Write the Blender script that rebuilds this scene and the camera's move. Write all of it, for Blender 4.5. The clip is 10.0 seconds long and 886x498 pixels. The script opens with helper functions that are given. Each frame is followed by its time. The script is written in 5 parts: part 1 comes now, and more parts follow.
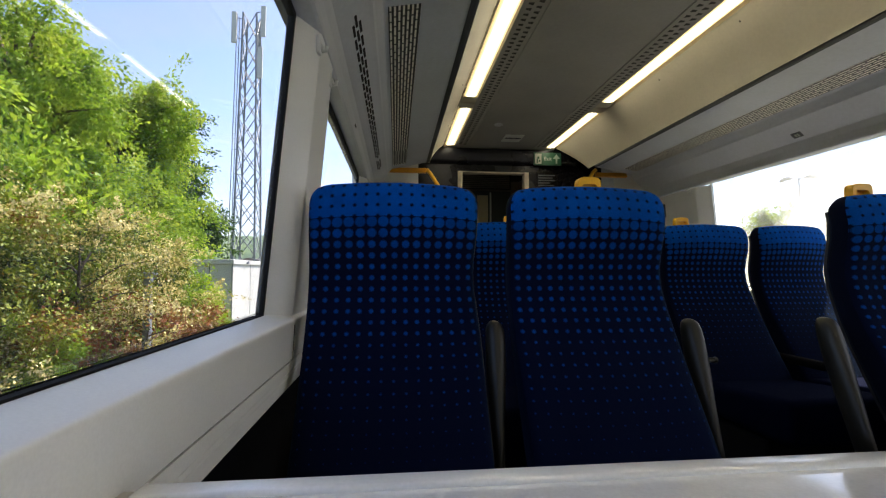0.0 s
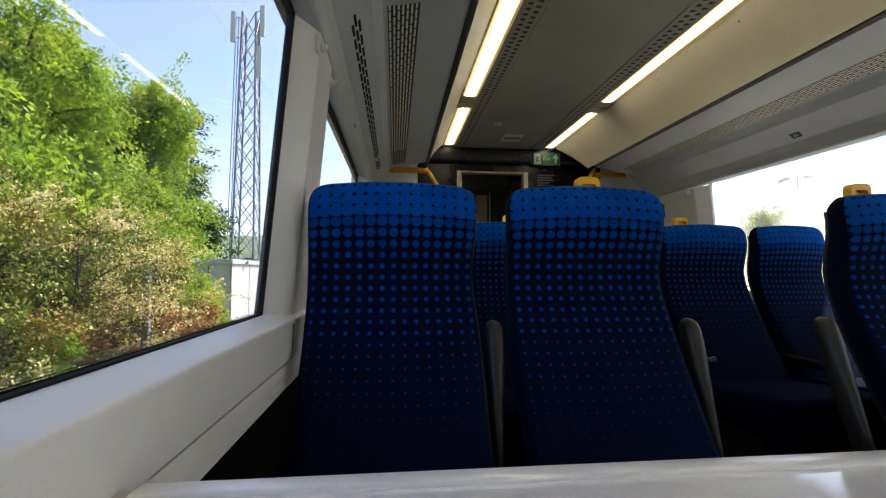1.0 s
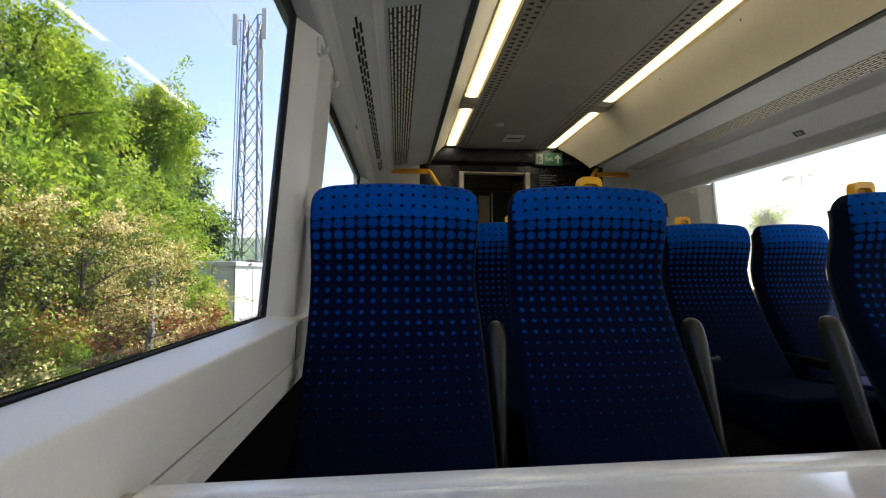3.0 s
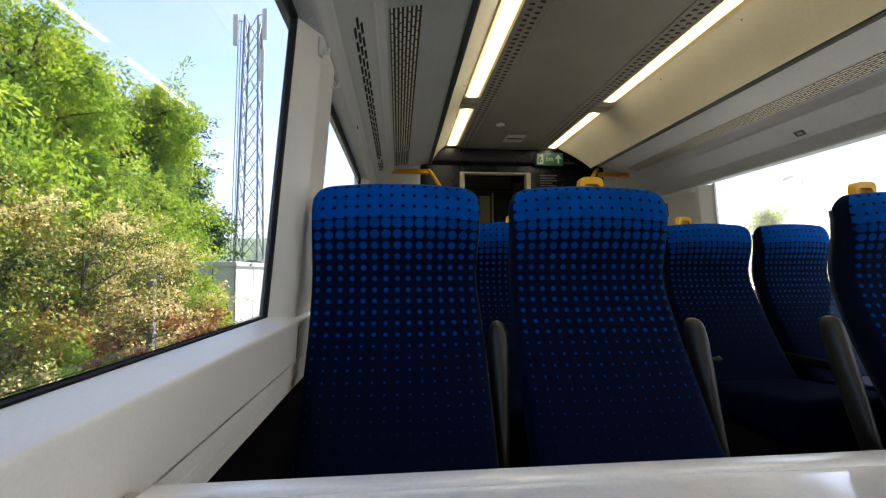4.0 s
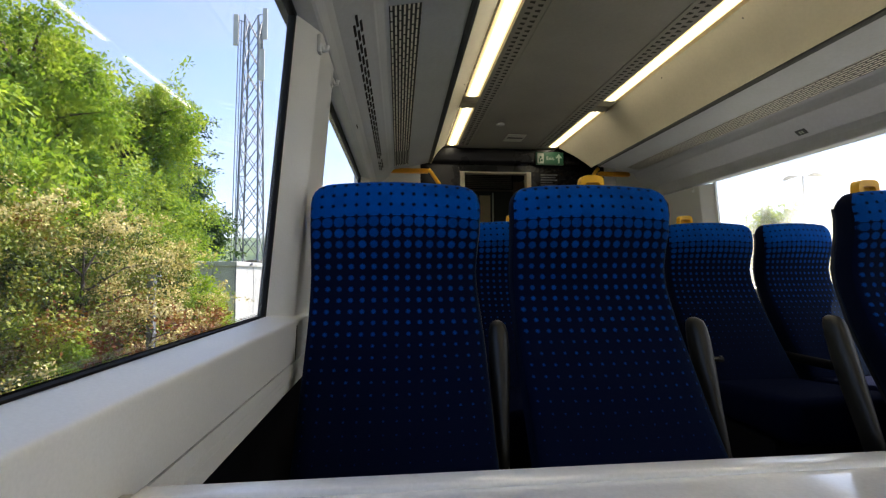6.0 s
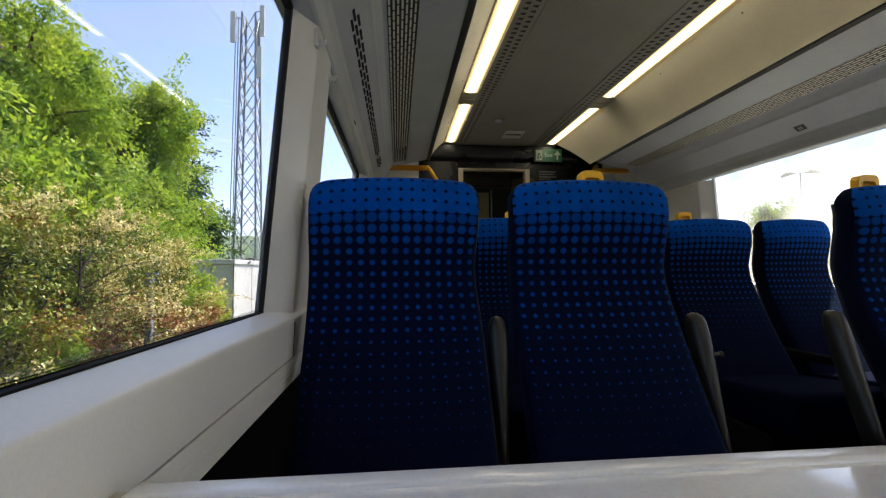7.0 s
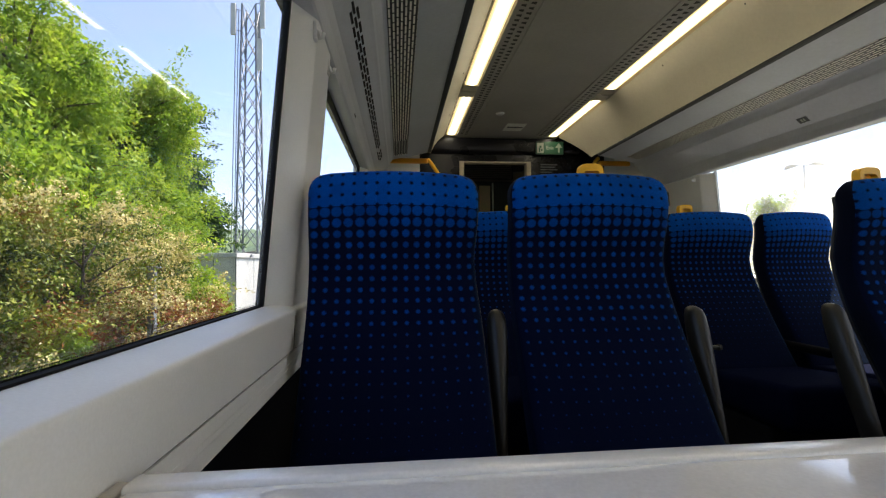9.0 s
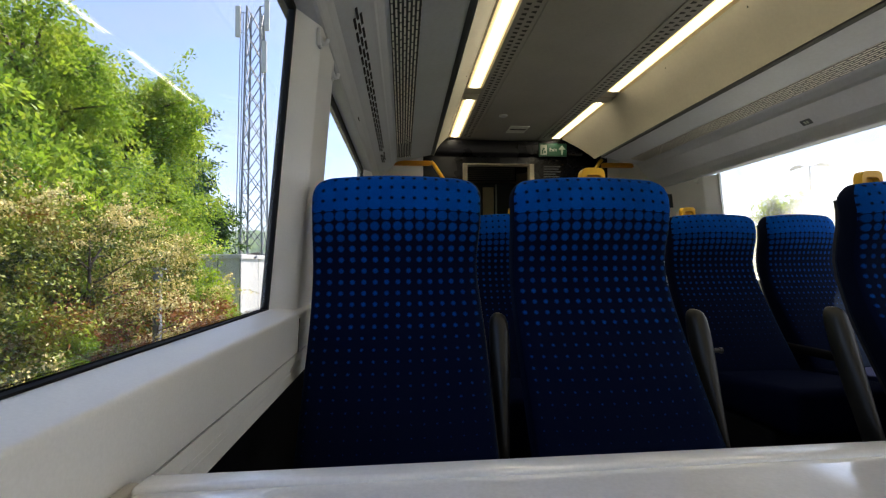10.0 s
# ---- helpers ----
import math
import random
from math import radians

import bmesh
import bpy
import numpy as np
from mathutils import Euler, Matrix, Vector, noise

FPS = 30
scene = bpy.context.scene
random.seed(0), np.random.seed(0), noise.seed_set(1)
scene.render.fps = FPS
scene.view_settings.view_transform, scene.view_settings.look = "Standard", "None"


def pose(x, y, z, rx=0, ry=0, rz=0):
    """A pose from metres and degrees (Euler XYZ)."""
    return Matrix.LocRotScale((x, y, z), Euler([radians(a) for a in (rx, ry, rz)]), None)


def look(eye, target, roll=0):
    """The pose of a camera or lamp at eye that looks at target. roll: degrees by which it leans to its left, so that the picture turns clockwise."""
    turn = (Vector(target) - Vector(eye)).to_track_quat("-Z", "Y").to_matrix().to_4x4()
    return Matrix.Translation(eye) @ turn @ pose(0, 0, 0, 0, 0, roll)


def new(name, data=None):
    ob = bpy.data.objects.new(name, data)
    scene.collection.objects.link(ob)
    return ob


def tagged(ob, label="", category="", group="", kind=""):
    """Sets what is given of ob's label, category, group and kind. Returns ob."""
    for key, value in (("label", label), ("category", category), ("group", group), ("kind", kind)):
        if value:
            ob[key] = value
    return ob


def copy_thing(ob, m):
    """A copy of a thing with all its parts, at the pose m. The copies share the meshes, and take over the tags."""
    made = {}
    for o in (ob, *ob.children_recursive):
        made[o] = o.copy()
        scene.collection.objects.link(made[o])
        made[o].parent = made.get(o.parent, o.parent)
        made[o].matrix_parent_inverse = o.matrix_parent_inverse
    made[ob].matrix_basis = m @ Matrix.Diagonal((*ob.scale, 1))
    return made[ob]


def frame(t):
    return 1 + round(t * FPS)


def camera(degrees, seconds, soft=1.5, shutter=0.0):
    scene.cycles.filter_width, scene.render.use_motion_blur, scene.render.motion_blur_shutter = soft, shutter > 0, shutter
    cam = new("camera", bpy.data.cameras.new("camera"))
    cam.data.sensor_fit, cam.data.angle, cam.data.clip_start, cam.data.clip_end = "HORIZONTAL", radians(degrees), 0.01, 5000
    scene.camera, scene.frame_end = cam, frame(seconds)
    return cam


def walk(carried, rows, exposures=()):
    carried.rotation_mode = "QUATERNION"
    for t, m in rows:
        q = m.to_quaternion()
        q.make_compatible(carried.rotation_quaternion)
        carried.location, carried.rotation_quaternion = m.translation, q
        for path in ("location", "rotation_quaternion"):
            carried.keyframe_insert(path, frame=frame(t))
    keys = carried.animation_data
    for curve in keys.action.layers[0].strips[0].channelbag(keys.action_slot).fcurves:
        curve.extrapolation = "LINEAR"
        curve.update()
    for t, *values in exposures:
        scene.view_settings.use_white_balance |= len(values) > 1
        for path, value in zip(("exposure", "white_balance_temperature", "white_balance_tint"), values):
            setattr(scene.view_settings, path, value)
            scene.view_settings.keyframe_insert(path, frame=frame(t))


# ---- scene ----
# ---- camera ----
cam = camera(88.84, 10.0, soft=1.25)
walk(cam, [
(0, pose(-1.0000, -0.0000, 0.9200, 92.825, -0.051, -5.944)),
    (0.5, pose(-0.9991, 0.0009, 0.9194, 92.764, -0.099, -6.011)),
    (1, pose(-0.9999, 0.0006, 0.9190, 92.812, -0.091, -6.054)),
    (1.5, pose(-0.9993, -0.0022, 0.9206, 92.795, -0.098, -5.995)),
    (2, pose(-0.9991, -0.0018, 0.9196, 92.916, 0.012, -5.951)),
    (2.5, pose(-0.9983, -0.0009, 0.9197, 92.896, 0.157, -5.803)),
    (4, pose(-1.0013, -0.0014, 0.9196, 92.933, 0.283, -5.641)),
    (4.5, pose(-0.9997, -0.0019, 0.9203, 92.912, 0.233, -5.575)),
    (5, pose(-0.9978, -0.0004, 0.9200, 92.952, 0.288, -5.526)),
    (5.5, pose(-0.9988, 0.0021, 0.9196, 92.961, 0.280, -5.542)),
    (7, pose(-0.9989, 0.0149, 0.9127, 92.624, 0.431, -5.784)),
    (7.5, pose(-0.9945, 0.0135, 0.9138, 92.408, 0.497, -5.869)),
    (8, pose(-0.9917, 0.0121, 0.9138, 92.148, 0.429, -5.905)),
    (8.5, pose(-0.9892, 0.0114, 0.9131, 91.894, 0.495, -5.732)),
    (9, pose(-0.9935, 0.0111, 0.9137, 91.747, 0.501, -5.559)),
    (9.5, pose(-0.9964, 0.0054, 0.9168, 91.772, 0.519, -5.307)),
    (10, pose(-0.9914, -0.0010, 0.9199, 91.898, 0.491, -5.095)),
], exposures=[(t, e, 6050, 13) for t, e in (
    (0, 1.58), (2.5, 1.6), (3.8, 1.92), (4.1, 1.88), (4.6, 1.76), (5.5, 1.68), (7, 1.48), (7.5, 1.44), (8.2, 1.48), (9.2, 1.58), (10, 1.56))])

# ---- world, sun, exposure ----
SUN_AZ, SUN_EL = radians(46), radians(57)      # azimuth from +y towards +x
world = bpy.data.worlds.new("world")
scene.world = world
world.use_nodes = True
wn = world.node_tree.nodes
sky = wn.new("ShaderNodeTexSky")
sky.sky_type = "NISHITA"
sky.sun_disc = False
sky.sun_elevation, sky.sun_rotation = SUN_EL, SUN_AZ
sky.dust_density, sky.air_density, sky.ozone_density = 1.4, 1.0, 1.6
wl = world.node_tree.links
wco, wmap, wnoise, wband, wgrey, wmix = (wn.new("ShaderNode" + k) for k in ("TexCoord", "Mapping", "TexNoise", "MapRange", "RGBToBW", "Mix"))
wmix.data_type = "RGBA"
wl.new(wco.outputs["Generated"], wmap.inputs[0])
wmap.inputs["Scale"].default_value = (2.0, 2.6, 7.0)
wmap.inputs["Rotation"].default_value = (0.2, 0.35, 0.6)
wl.new(wmap.outputs[0], wnoise.inputs["Vector"])
wnoise.inputs["Scale"].default_value, wnoise.inputs["Detail"].default_value, wnoise.inputs["Roughness"].default_value = 1.6, 7, 0.6
wl.new(wnoise.outputs[0], wband.inputs[0])
wband.inputs[1].default_value, wband.inputs[2].default_value, wband.inputs[3].default_value, wband.inputs[4].default_value = 0.4, 0.75, 0.15, 0.52
wl.new(sky.outputs[0], wgrey.inputs[0])
wl.new(wband.outputs[0], wmix.inputs["Factor"])         # thin high cloud: the sky's own light, greyed
wl.new(sky.outputs[0], wmix.inputs["A"])
wl.new(wgrey.outputs[0], wmix.inputs["B"])
wl.new(wmix.outputs["Result"], wn["Background"].inputs[0])
wn["Background"].inputs[1].default_value = 0.115
sun_data = bpy.data.lights.new("sun", "SUN")
sun_data.energy, sun_data.angle, sun_data.color = 5.0, radians(0.6), (1.0, 0.87, 0.66)
sun = new("sun", sun_data)
to_sun = Vector((math.cos(SUN_EL) * math.sin(SUN_AZ), math.cos(SUN_EL) * math.cos(SUN_AZ), math.sin(SUN_EL)))
sun.matrix_world = look((0, 0, 60), Vector((0, 0, 60)) - to_sun)
LAMP_STRENGTH = 2.3

# ---- materials ----
def links(mat):
    return mat.node_tree.nodes, mat.node_tree.links


def surface(name, colour, rough=0.5, metal=0.0, grain=0.08, grain_scale=60.0, stain=0.12, stain_scale=2.5, bump=0.05, spec=0.5, sheen=0.0):
    """A plain material with fine grain, broad stains and a little relief."""
    mat = bpy.data.materials.new(name)
    mat.use_nodes = True
    n, l = links(mat)
    b = n["Principled BSDF"]
    fine, broad = n.new("ShaderNodeTexNoise"), n.new("ShaderNodeTexNoise")
    fine.inputs["Scale"].default_value, fine.inputs["Detail"].default_value = grain_scale, 4
    broad.inputs["Scale"].default_value, broad.inputs["Detail"].default_value = stain_scale, 5
    geo = n.new("ShaderNodeNewGeometry")
    for tex in (fine, broad):
        l.new(geo.outputs["Position"], tex.inputs["Vector"])
    m1, m2 = n.new("ShaderNodeMapRange"), n.new("ShaderNodeMapRange")
    for m, tex, amount in ((m1, fine, grain), (m2, broad, stain)):
        l.new(tex.outputs[0], m.inputs[0])
        m.inputs[1].default_value, m.inputs[2].default_value = 0.3, 0.7
        m.inputs[3].default_value, m.inputs[4].default_value = 1 - amount, 1 + amount
    mul = n.new("ShaderNodeMath")
    mul.operation = "MULTIPLY"
    l.new(m1.outputs[0], mul.inputs[0])
    l.new(m2.outputs[0], mul.inputs[1])
    mix = n.new("ShaderNodeVectorMath")
    mix.operation = "SCALE"
    mix.inputs[0].default_value = colour
    l.new(mul.outputs[0], mix.inputs["Scale"])
    l.new(mix.outputs[0], b.inputs["Base Color"])
    rr = n.new("ShaderNodeMapRange")
    l.new(broad.outputs[0], rr.inputs[0])
    rr.inputs[3].default_value, rr.inputs[4].default_value = max(rough - 0.1, 0.02), min(rough + 0.12, 1)
    l.new(rr.outputs[0], b.inputs["Roughness"])
    b.inputs["Metallic"].default_value = metal
    b.inputs["Specular IOR Level"].default_value = spec
    b.inputs["Sheen Weight"].default_value = sheen
    bp = n.new("ShaderNodeBump")
    bp.inputs["Strength"].default_value, bp.inputs["Distance"].default_value = bump, 0.002
    l.new(fine.outputs[0], bp.inputs["Height"])
    l.new(bp.outputs[0], b.inputs["Normal"])
    return mat


def math_node(n, l, op, a, b=None):
    m = n.new("ShaderNodeMath")
    m.operation = op
    for i, v in enumerate((a, b)):
        if v is None:
            continue
        if isinstance(v, (int, float)):
            m.inputs[i].default_value = v
        else:
            l.new(v, m.inputs[i])
    return m.outputs[0]


CELL = 0.0282


def moquette():
    """Seat cloth: blue discs on navy, which shrink from row to row down the seat."""
    mat = surface("moquette", (0.002, 0.052, 0.275), 0.95, grain=0.35, grain_scale=700, stain=0.15, stain_scale=9, bump=0.5, spec=0.05)
    n, l = links(mat)
    b = n["Principled BSDF"]
    uv = n.new("ShaderNodeUVMap")
    sep = n.new("ShaderNodeSeparateXYZ")
    l.new(uv.outputs[0], sep.inputs[0])
    cu = math_node(n, l, "DIVIDE", sep.outputs[0], CELL)
    cv = math_node(n, l, "DIVIDE", sep.outputs[1], CELL)
    fu = math_node(n, l, "SUBTRACT", math_node(n, l, "FRACT", cu), 0.5)
    fv = math_node(n, l, "SUBTRACT", math_node(n, l, "FRACT", cv), 0.5)
    d = math_node(n, l, "SQRT", math_node(n, l, "ADD", math_node(n, l, "MULTIPLY", fu, fu), math_node(n, l, "MULTIPLY", fv, fv)))
    row = math_node(n, l, "DIVIDE", math_node(n, l, "ADD", math_node(n, l, "FLOOR", cv), 0.5), 32.0)
    ramp = n.new("ShaderNodeValToRGB")
    l.new(row, ramp.inputs[0])
    stops = [(0.0, 0.625), (2.5, 0.575), (3.5, 0.45), (4.5, 0.385), (6.5, 0.255), (7.5, 0.215), (13.5, 0.155), (14.5, 0.1), (17.5, 0.08), (20, 0.045), (23, -0.05)]
    e = ramp.color_ramp.elements
    e[0].position, e[0].color = 0, (0.625, 0.625, 0.625, 1)
    e[1].position, e[1].color = 1, (0.0, 0.0, 0.0, 1)
    for p, r in stops[1:]:
        k = e.new(p / 32)
        k.color = (r, r, r, 1)
    edge = n.new("ShaderNodeMapRange")
    weave = n.new("ShaderNodeTexNoise")
    weave.inputs["Scale"].default_value, weave.inputs["Detail"].default_value = 420.0, 2
    l.new(uv.outputs[0], weave.inputs["Vector"])
    ragged = math_node(n, l, "MULTIPLY", math_node(n, l, "SUBTRACT", weave.outputs[0], 0.5), 0.22)
    disc = math_node(n, l, "SUBTRACT", ramp.outputs[0], math_node(n, l, "ADD", d, ragged))
    # on the crest the ground is blue, with small dark dots where four cells meet
    au, av = (math_node(n, l, "SUBTRACT", 0.5, math_node(n, l, "ABSOLUTE", f)) for f in (fu, fv))
    dc = math_node(n, l, "SQRT", math_node(n, l, "ADD", math_node(n, l, "MULTIPLY", au, au), math_node(n, l, "MULTIPLY", av, av)))
    crest = math_node(n, l, "LESS_THAN", cv, 3.0)
    dot = math_node(n, l, "SUBTRACT", dc, math_node(n, l, "ADD", 0.165, ragged))
    pick = n.new("ShaderNodeMix")
    l.new(crest, pick.inputs[0])
    l.new(disc, pick.inputs[2])
    l.new(dot, pick.inputs[3])
    l.new(pick.outputs[0], edge.inputs[0])
    edge.inputs[1].default_value, edge.inputs[2].default_value = -0.08, 0.075
    mix = n.new("ShaderNodeMix")
    mix.data_type = "RGBA"
    l.new(edge.outputs[0], mix.inputs["Factor"])
    mix.inputs["A"].default_value = (0.0022, 0.0044, 0.020, 1)
    old = b.inputs["Base Color"].links[0].from_socket
    # each disc is woven a little lighter or darker
    cell = n.new("ShaderNodeCombineXYZ")
    l.new(math_node(n, l, "FLOOR", cu), cell.inputs[0])
    l.new(math_node(n, l, "FLOOR", cv), cell.inputs[1])
    rnd = n.new("ShaderNodeTexWhiteNoise")
    rnd.noise_dimensions = "2D"
    l.new(cell.outputs[0], rnd.inputs["Vector"])
    vary = n.new("ShaderNodeVectorMath")
    vary.operation = "SCALE"
    l.new(old, vary.inputs[0])
    tone = math_node(n, l, "ADD", math_node(n, l, "MULTIPLY", rnd.outputs["Value"], 0.2), 0.70)
    l.new(math_node(n, l, "ADD", tone, math_node(n, l, "MULTIPLY", crest, 0.28)), vary.inputs["Scale"])        # crest brightened and discs dimmed in colour, for the light each catches
    l.new(vary.outputs[0], mix.inputs["B"])
    b.inputs["Sheen Weight"].default_value, b.inputs["Sheen Roughness"].default_value = 0.12, 0.4
    b.inputs["Sheen Tint"].default_value = (0.2, 0.5, 1.0, 1)
    l.new(mix.outputs["Result"], b.inputs["Base Color"])
    return mat


def grille(name, light, dark, along, across, line):
    """Pressed grille: long light cells between dark slits, in brick bond, from the mesh's own coordinates."""
    mat = surface(name, light, 0.5, grain=0.05, stain=0.08)
    n, l = links(mat)
    b = n["Principled BSDF"]
    co = n.new("ShaderNodeUVMap")
    br = n.new("ShaderNodeTexBrick")
    l.new(co.outputs[0], br.inputs["Vector"])
    br.inputs["Scale"].default_value = 1
    br.inputs["Brick Width"].default_value, br.inputs["Row Height"].default_value = along, across
    br.inputs["Mortar Size"].default_value, br.inputs["Mortar Smooth"].default_value = line, 0.1
    old = b.inputs["Base Color"].links[0].from_socket
    l.new(old, br.inputs["Color1"])
    l.new(old, br.inputs["Color2"])
    br.inputs["Mortar"].default_value = (*dark, 1)
    l.new(br.outputs[0], b.inputs["Base Color"])
    bp = n.new("ShaderNodeBump")
    bp.invert = True
    bp.inputs["Strength"].default_value, bp.inputs["Distance"].default_value = 0.6, 0.003
    l.new(br.outputs["Fac"], bp.inputs["Height"])
    l.new(bp.outputs[0], b.inputs["Normal"])
    return mat


def glow(name, colour, strength):
    mat = bpy.data.materials.new(name)
    mat.use_nodes = True
    n, l = links(mat)
    b = n["Principled BSDF"]
    b.inputs["Base Color"].default_value = (0.8, 0.8, 0.75, 1)
    b.inputs["Emission Color"].default_value = (*colour, 1)
    b.inputs["Emission Strength"].default_value = strength
    return mat


def window_glass(name, tint, gloss, dirt=1.0):
    """Clear pane: mostly see-through, a weak mirror, a thin film of dust, and a dotted black print along its foot."""
    mat = bpy.data.materials.new(name)
    mat.use_nodes = True
    n, l = links(mat)
    n.remove(n["Principled BSDF"])
    out = n["Material Output"]
    clear, mirror, dust, ink = n.new("ShaderNodeBsdfTransparent"), n.new("ShaderNodeBsdfGlossy"), n.new("ShaderNodeBsdfTranslucent"), n.new("ShaderNodeBsdfDiffuse")
    clear.inputs[0].default_value = (*tint, 1)
    mirror.inputs["Roughness"].default_value = 0.02
    dust.inputs[0].default_value, ink.inputs[0].default_value = (0.7, 0.7, 0.68, 1), (0.01, 0.01, 0.01, 1)
    m1, m2, m3 = (n.new("ShaderNodeMixShader") for _ in range(3))
    m1.inputs[0].default_value = gloss
    l.new(clear.outputs[0], m1.inputs[1])
    l.new(mirror.outputs[0], m1.inputs[2])
    noise_t = n.new("ShaderNodeTexNoise")
    noise_t.inputs["Scale"].default_value, noise_t.inputs["Detail"].default_value = 3.0, 6
    geo = n.new("ShaderNodeNewGeometry")
    l.new(geo.outputs["Position"], noise_t.inputs["Vector"])
    mr = n.new("ShaderNodeMapRange")
    l.new(noise_t.outputs[0], mr.inputs[0])
    mr.inputs[1].default_value, mr.inputs[2].default_value, mr.inputs[3].default_value, mr.inputs[4].default_value = 0.35, 0.75, 0.004 * dirt, 0.03 * dirt
    l.new(m1.outputs[0], m2.inputs[1])
    l.new(dust.outputs[0], m2.inputs[2])
    uv = n.new("ShaderNodeUVMap")
    sep = n.new("ShaderNodeSeparateXYZ")
    l.new(uv.outputs[0], sep.inputs[0])
    edge = n.new("ShaderNodeMapRange")
    uv2 = n.new("ShaderNodeUVMap")
    uv2.uv_map = "Edge"
    sep2 = n.new("ShaderNodeSeparateXYZ")
    l.new(uv2.outputs[0], sep2.inputs[0])
    l.new(sep2.outputs[0], edge.inputs[0])
    edge.inputs[1].default_value, edge.inputs[2].default_value, edge.inputs[3].default_value, edge.inputs[4].default_value = 0.16, 0.0, 0.0, 0.16
    streak = n.new("ShaderNodeTexNoise")
    streak.inputs["Scale"].default_value, streak.inputs["Detail"].default_value = 22.0, 3
    flat = n.new("ShaderNodeVectorMath")
    flat.operation = "MULTIPLY"
    l.new(geo.outputs["Position"], flat.inputs[0])
    flat.inputs[1].default_value = (0.0, 1.0, 0.12)
    l.new(flat.outputs[0], streak.inputs["Vector"])
    low = n.new("ShaderNodeMapRange")
    l.new(sep.outputs[1], low.inputs[0])
    low.inputs[1].default_value, low.inputs[2].default_value, low.inputs[3].default_value, low.inputs[4].default_value = 0.5, 0.1, 0.25, 1.0
    film = math_node(n, l, "MULTIPLY", math_node(n, l, "MULTIPLY", edge.outputs[0], streak.outputs[0]), low.outputs[0])
    l.new(math_node(n, l, "ADD", film, mr.outputs[0]), m2.inputs[0])
    c = 0.003
    fu = math_node(n, l, "SUBTRACT", math_node(n, l, "FRACT", math_node(n, l, "DIVIDE", sep.outputs[0], c)), 0.5)
    fv = math_node(n, l, "SUBTRACT", math_node(n, l, "FRACT", math_node(n, l, "DIVIDE", sep.outputs[1], c)), 0.5)
    d = math_node(n, l, "SQRT", math_node(n, l, "ADD", math_node(n, l, "MULTIPLY", fu, fu), math_node(n, l, "MULTIPLY", fv, fv)))
    size = n.new("ShaderNodeMapRange")
    l.new(sep.outputs[1], size.inputs[0])
    size.inputs[1].default_value, size.inputs[2].default_value, size.inputs[3].default_value, size.inputs[4].default_value = 0.001, 0.017, 0.52, -0.1
    l.new(math_node(n, l, "LESS_THAN", d, size.outputs[0]), m3.inputs[0])
    l.new(m2.outputs[0], m3.inputs[1])
    l.new(ink.outputs[0], m3.inputs[2])
    l.new(m3.outputs[0], out.inputs[0])
    return mat


def leaves(name, stops, through_light=0.35):
    mat = bpy.data.materials.new(name)
    mat.use_nodes = True
    n, l = links(mat)
    b = n["Principled BSDF"]
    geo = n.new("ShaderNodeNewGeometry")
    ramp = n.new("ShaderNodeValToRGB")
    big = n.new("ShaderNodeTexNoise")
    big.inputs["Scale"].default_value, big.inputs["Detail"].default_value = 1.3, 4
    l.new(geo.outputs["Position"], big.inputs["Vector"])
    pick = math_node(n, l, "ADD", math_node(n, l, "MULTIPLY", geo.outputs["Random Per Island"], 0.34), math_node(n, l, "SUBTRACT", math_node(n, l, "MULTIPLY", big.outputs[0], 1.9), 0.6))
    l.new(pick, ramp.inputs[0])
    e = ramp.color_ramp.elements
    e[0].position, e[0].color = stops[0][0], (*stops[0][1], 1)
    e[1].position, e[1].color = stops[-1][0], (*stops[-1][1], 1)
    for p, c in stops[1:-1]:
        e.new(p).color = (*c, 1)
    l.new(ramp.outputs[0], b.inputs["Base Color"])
    b.inputs["Roughness"].default_value = 0.55
    b.inputs["Specular IOR Level"].default_value = 0.3
    tr = n.new("ShaderNodeBsdfTranslucent")
    l.new(ramp.outputs[0], tr.inputs[0])
    mix = n.new("ShaderNodeMixShader")
    mix.inputs[0].default_value = through_light
    l.new(b.outputs[0], mix.inputs[1])
    l.new(tr.outputs[0], mix.inputs[2])
    l.new(mix.outputs[0], n["Material Output"].inputs[0])
    return mat


M_WHITE = surface("white_laminate", (0.8, 0.8, 0.79), 0.42, grain=0.03, grain_scale=300, stain=0.06, bump=0.02)
M_SILL = surface("sill_plastic", (0.8, 0.81, 0.83), 0.35, grain=0.03, grain_scale=300, stain=0.06, bump=0.02)
M_GREY = surface("grey_fairing_paint", (0.53, 0.55, 0.6), 0.45, grain=0.04, stain=0.08)
M_CEIL = surface("ceiling_grey", (0.36, 0.35, 0.325), 0.5, grain=0.04, stain=0.1)
M_COVE = surface("cove_cream", (0.52, 0.485, 0.375), 0.62, grain=0.03, stain=0.08, spec=0.2)
M_BLACK = surface("black_panel", (0.008, 0.008, 0.011), 0.26, grain=0.2, stain=0.2, spec=0.28)
M_LOBBY = surface("lobby_brown_panel", (0.2, 0.17, 0.14), 0.5, grain=0.1, stain=0.15)
M_RUBBER = surface("black_rubber", (0.007, 0.007, 0.009), 0.7, grain=0.2, spec=0.2)
M_SLOT = surface("dark_slot", (0.006, 0.006, 0.007), 0.8)
M_FLOOR = surface("floor_covering", (0.022, 0.022, 0.028), 0.7, grain=0.4, grain_scale=200)
M_NAVY = surface("navy_side_cloth", (0.0022, 0.004, 0.015), 0.95, grain=0.3, grain_scale=600, bump=0.4, spec=0.06)
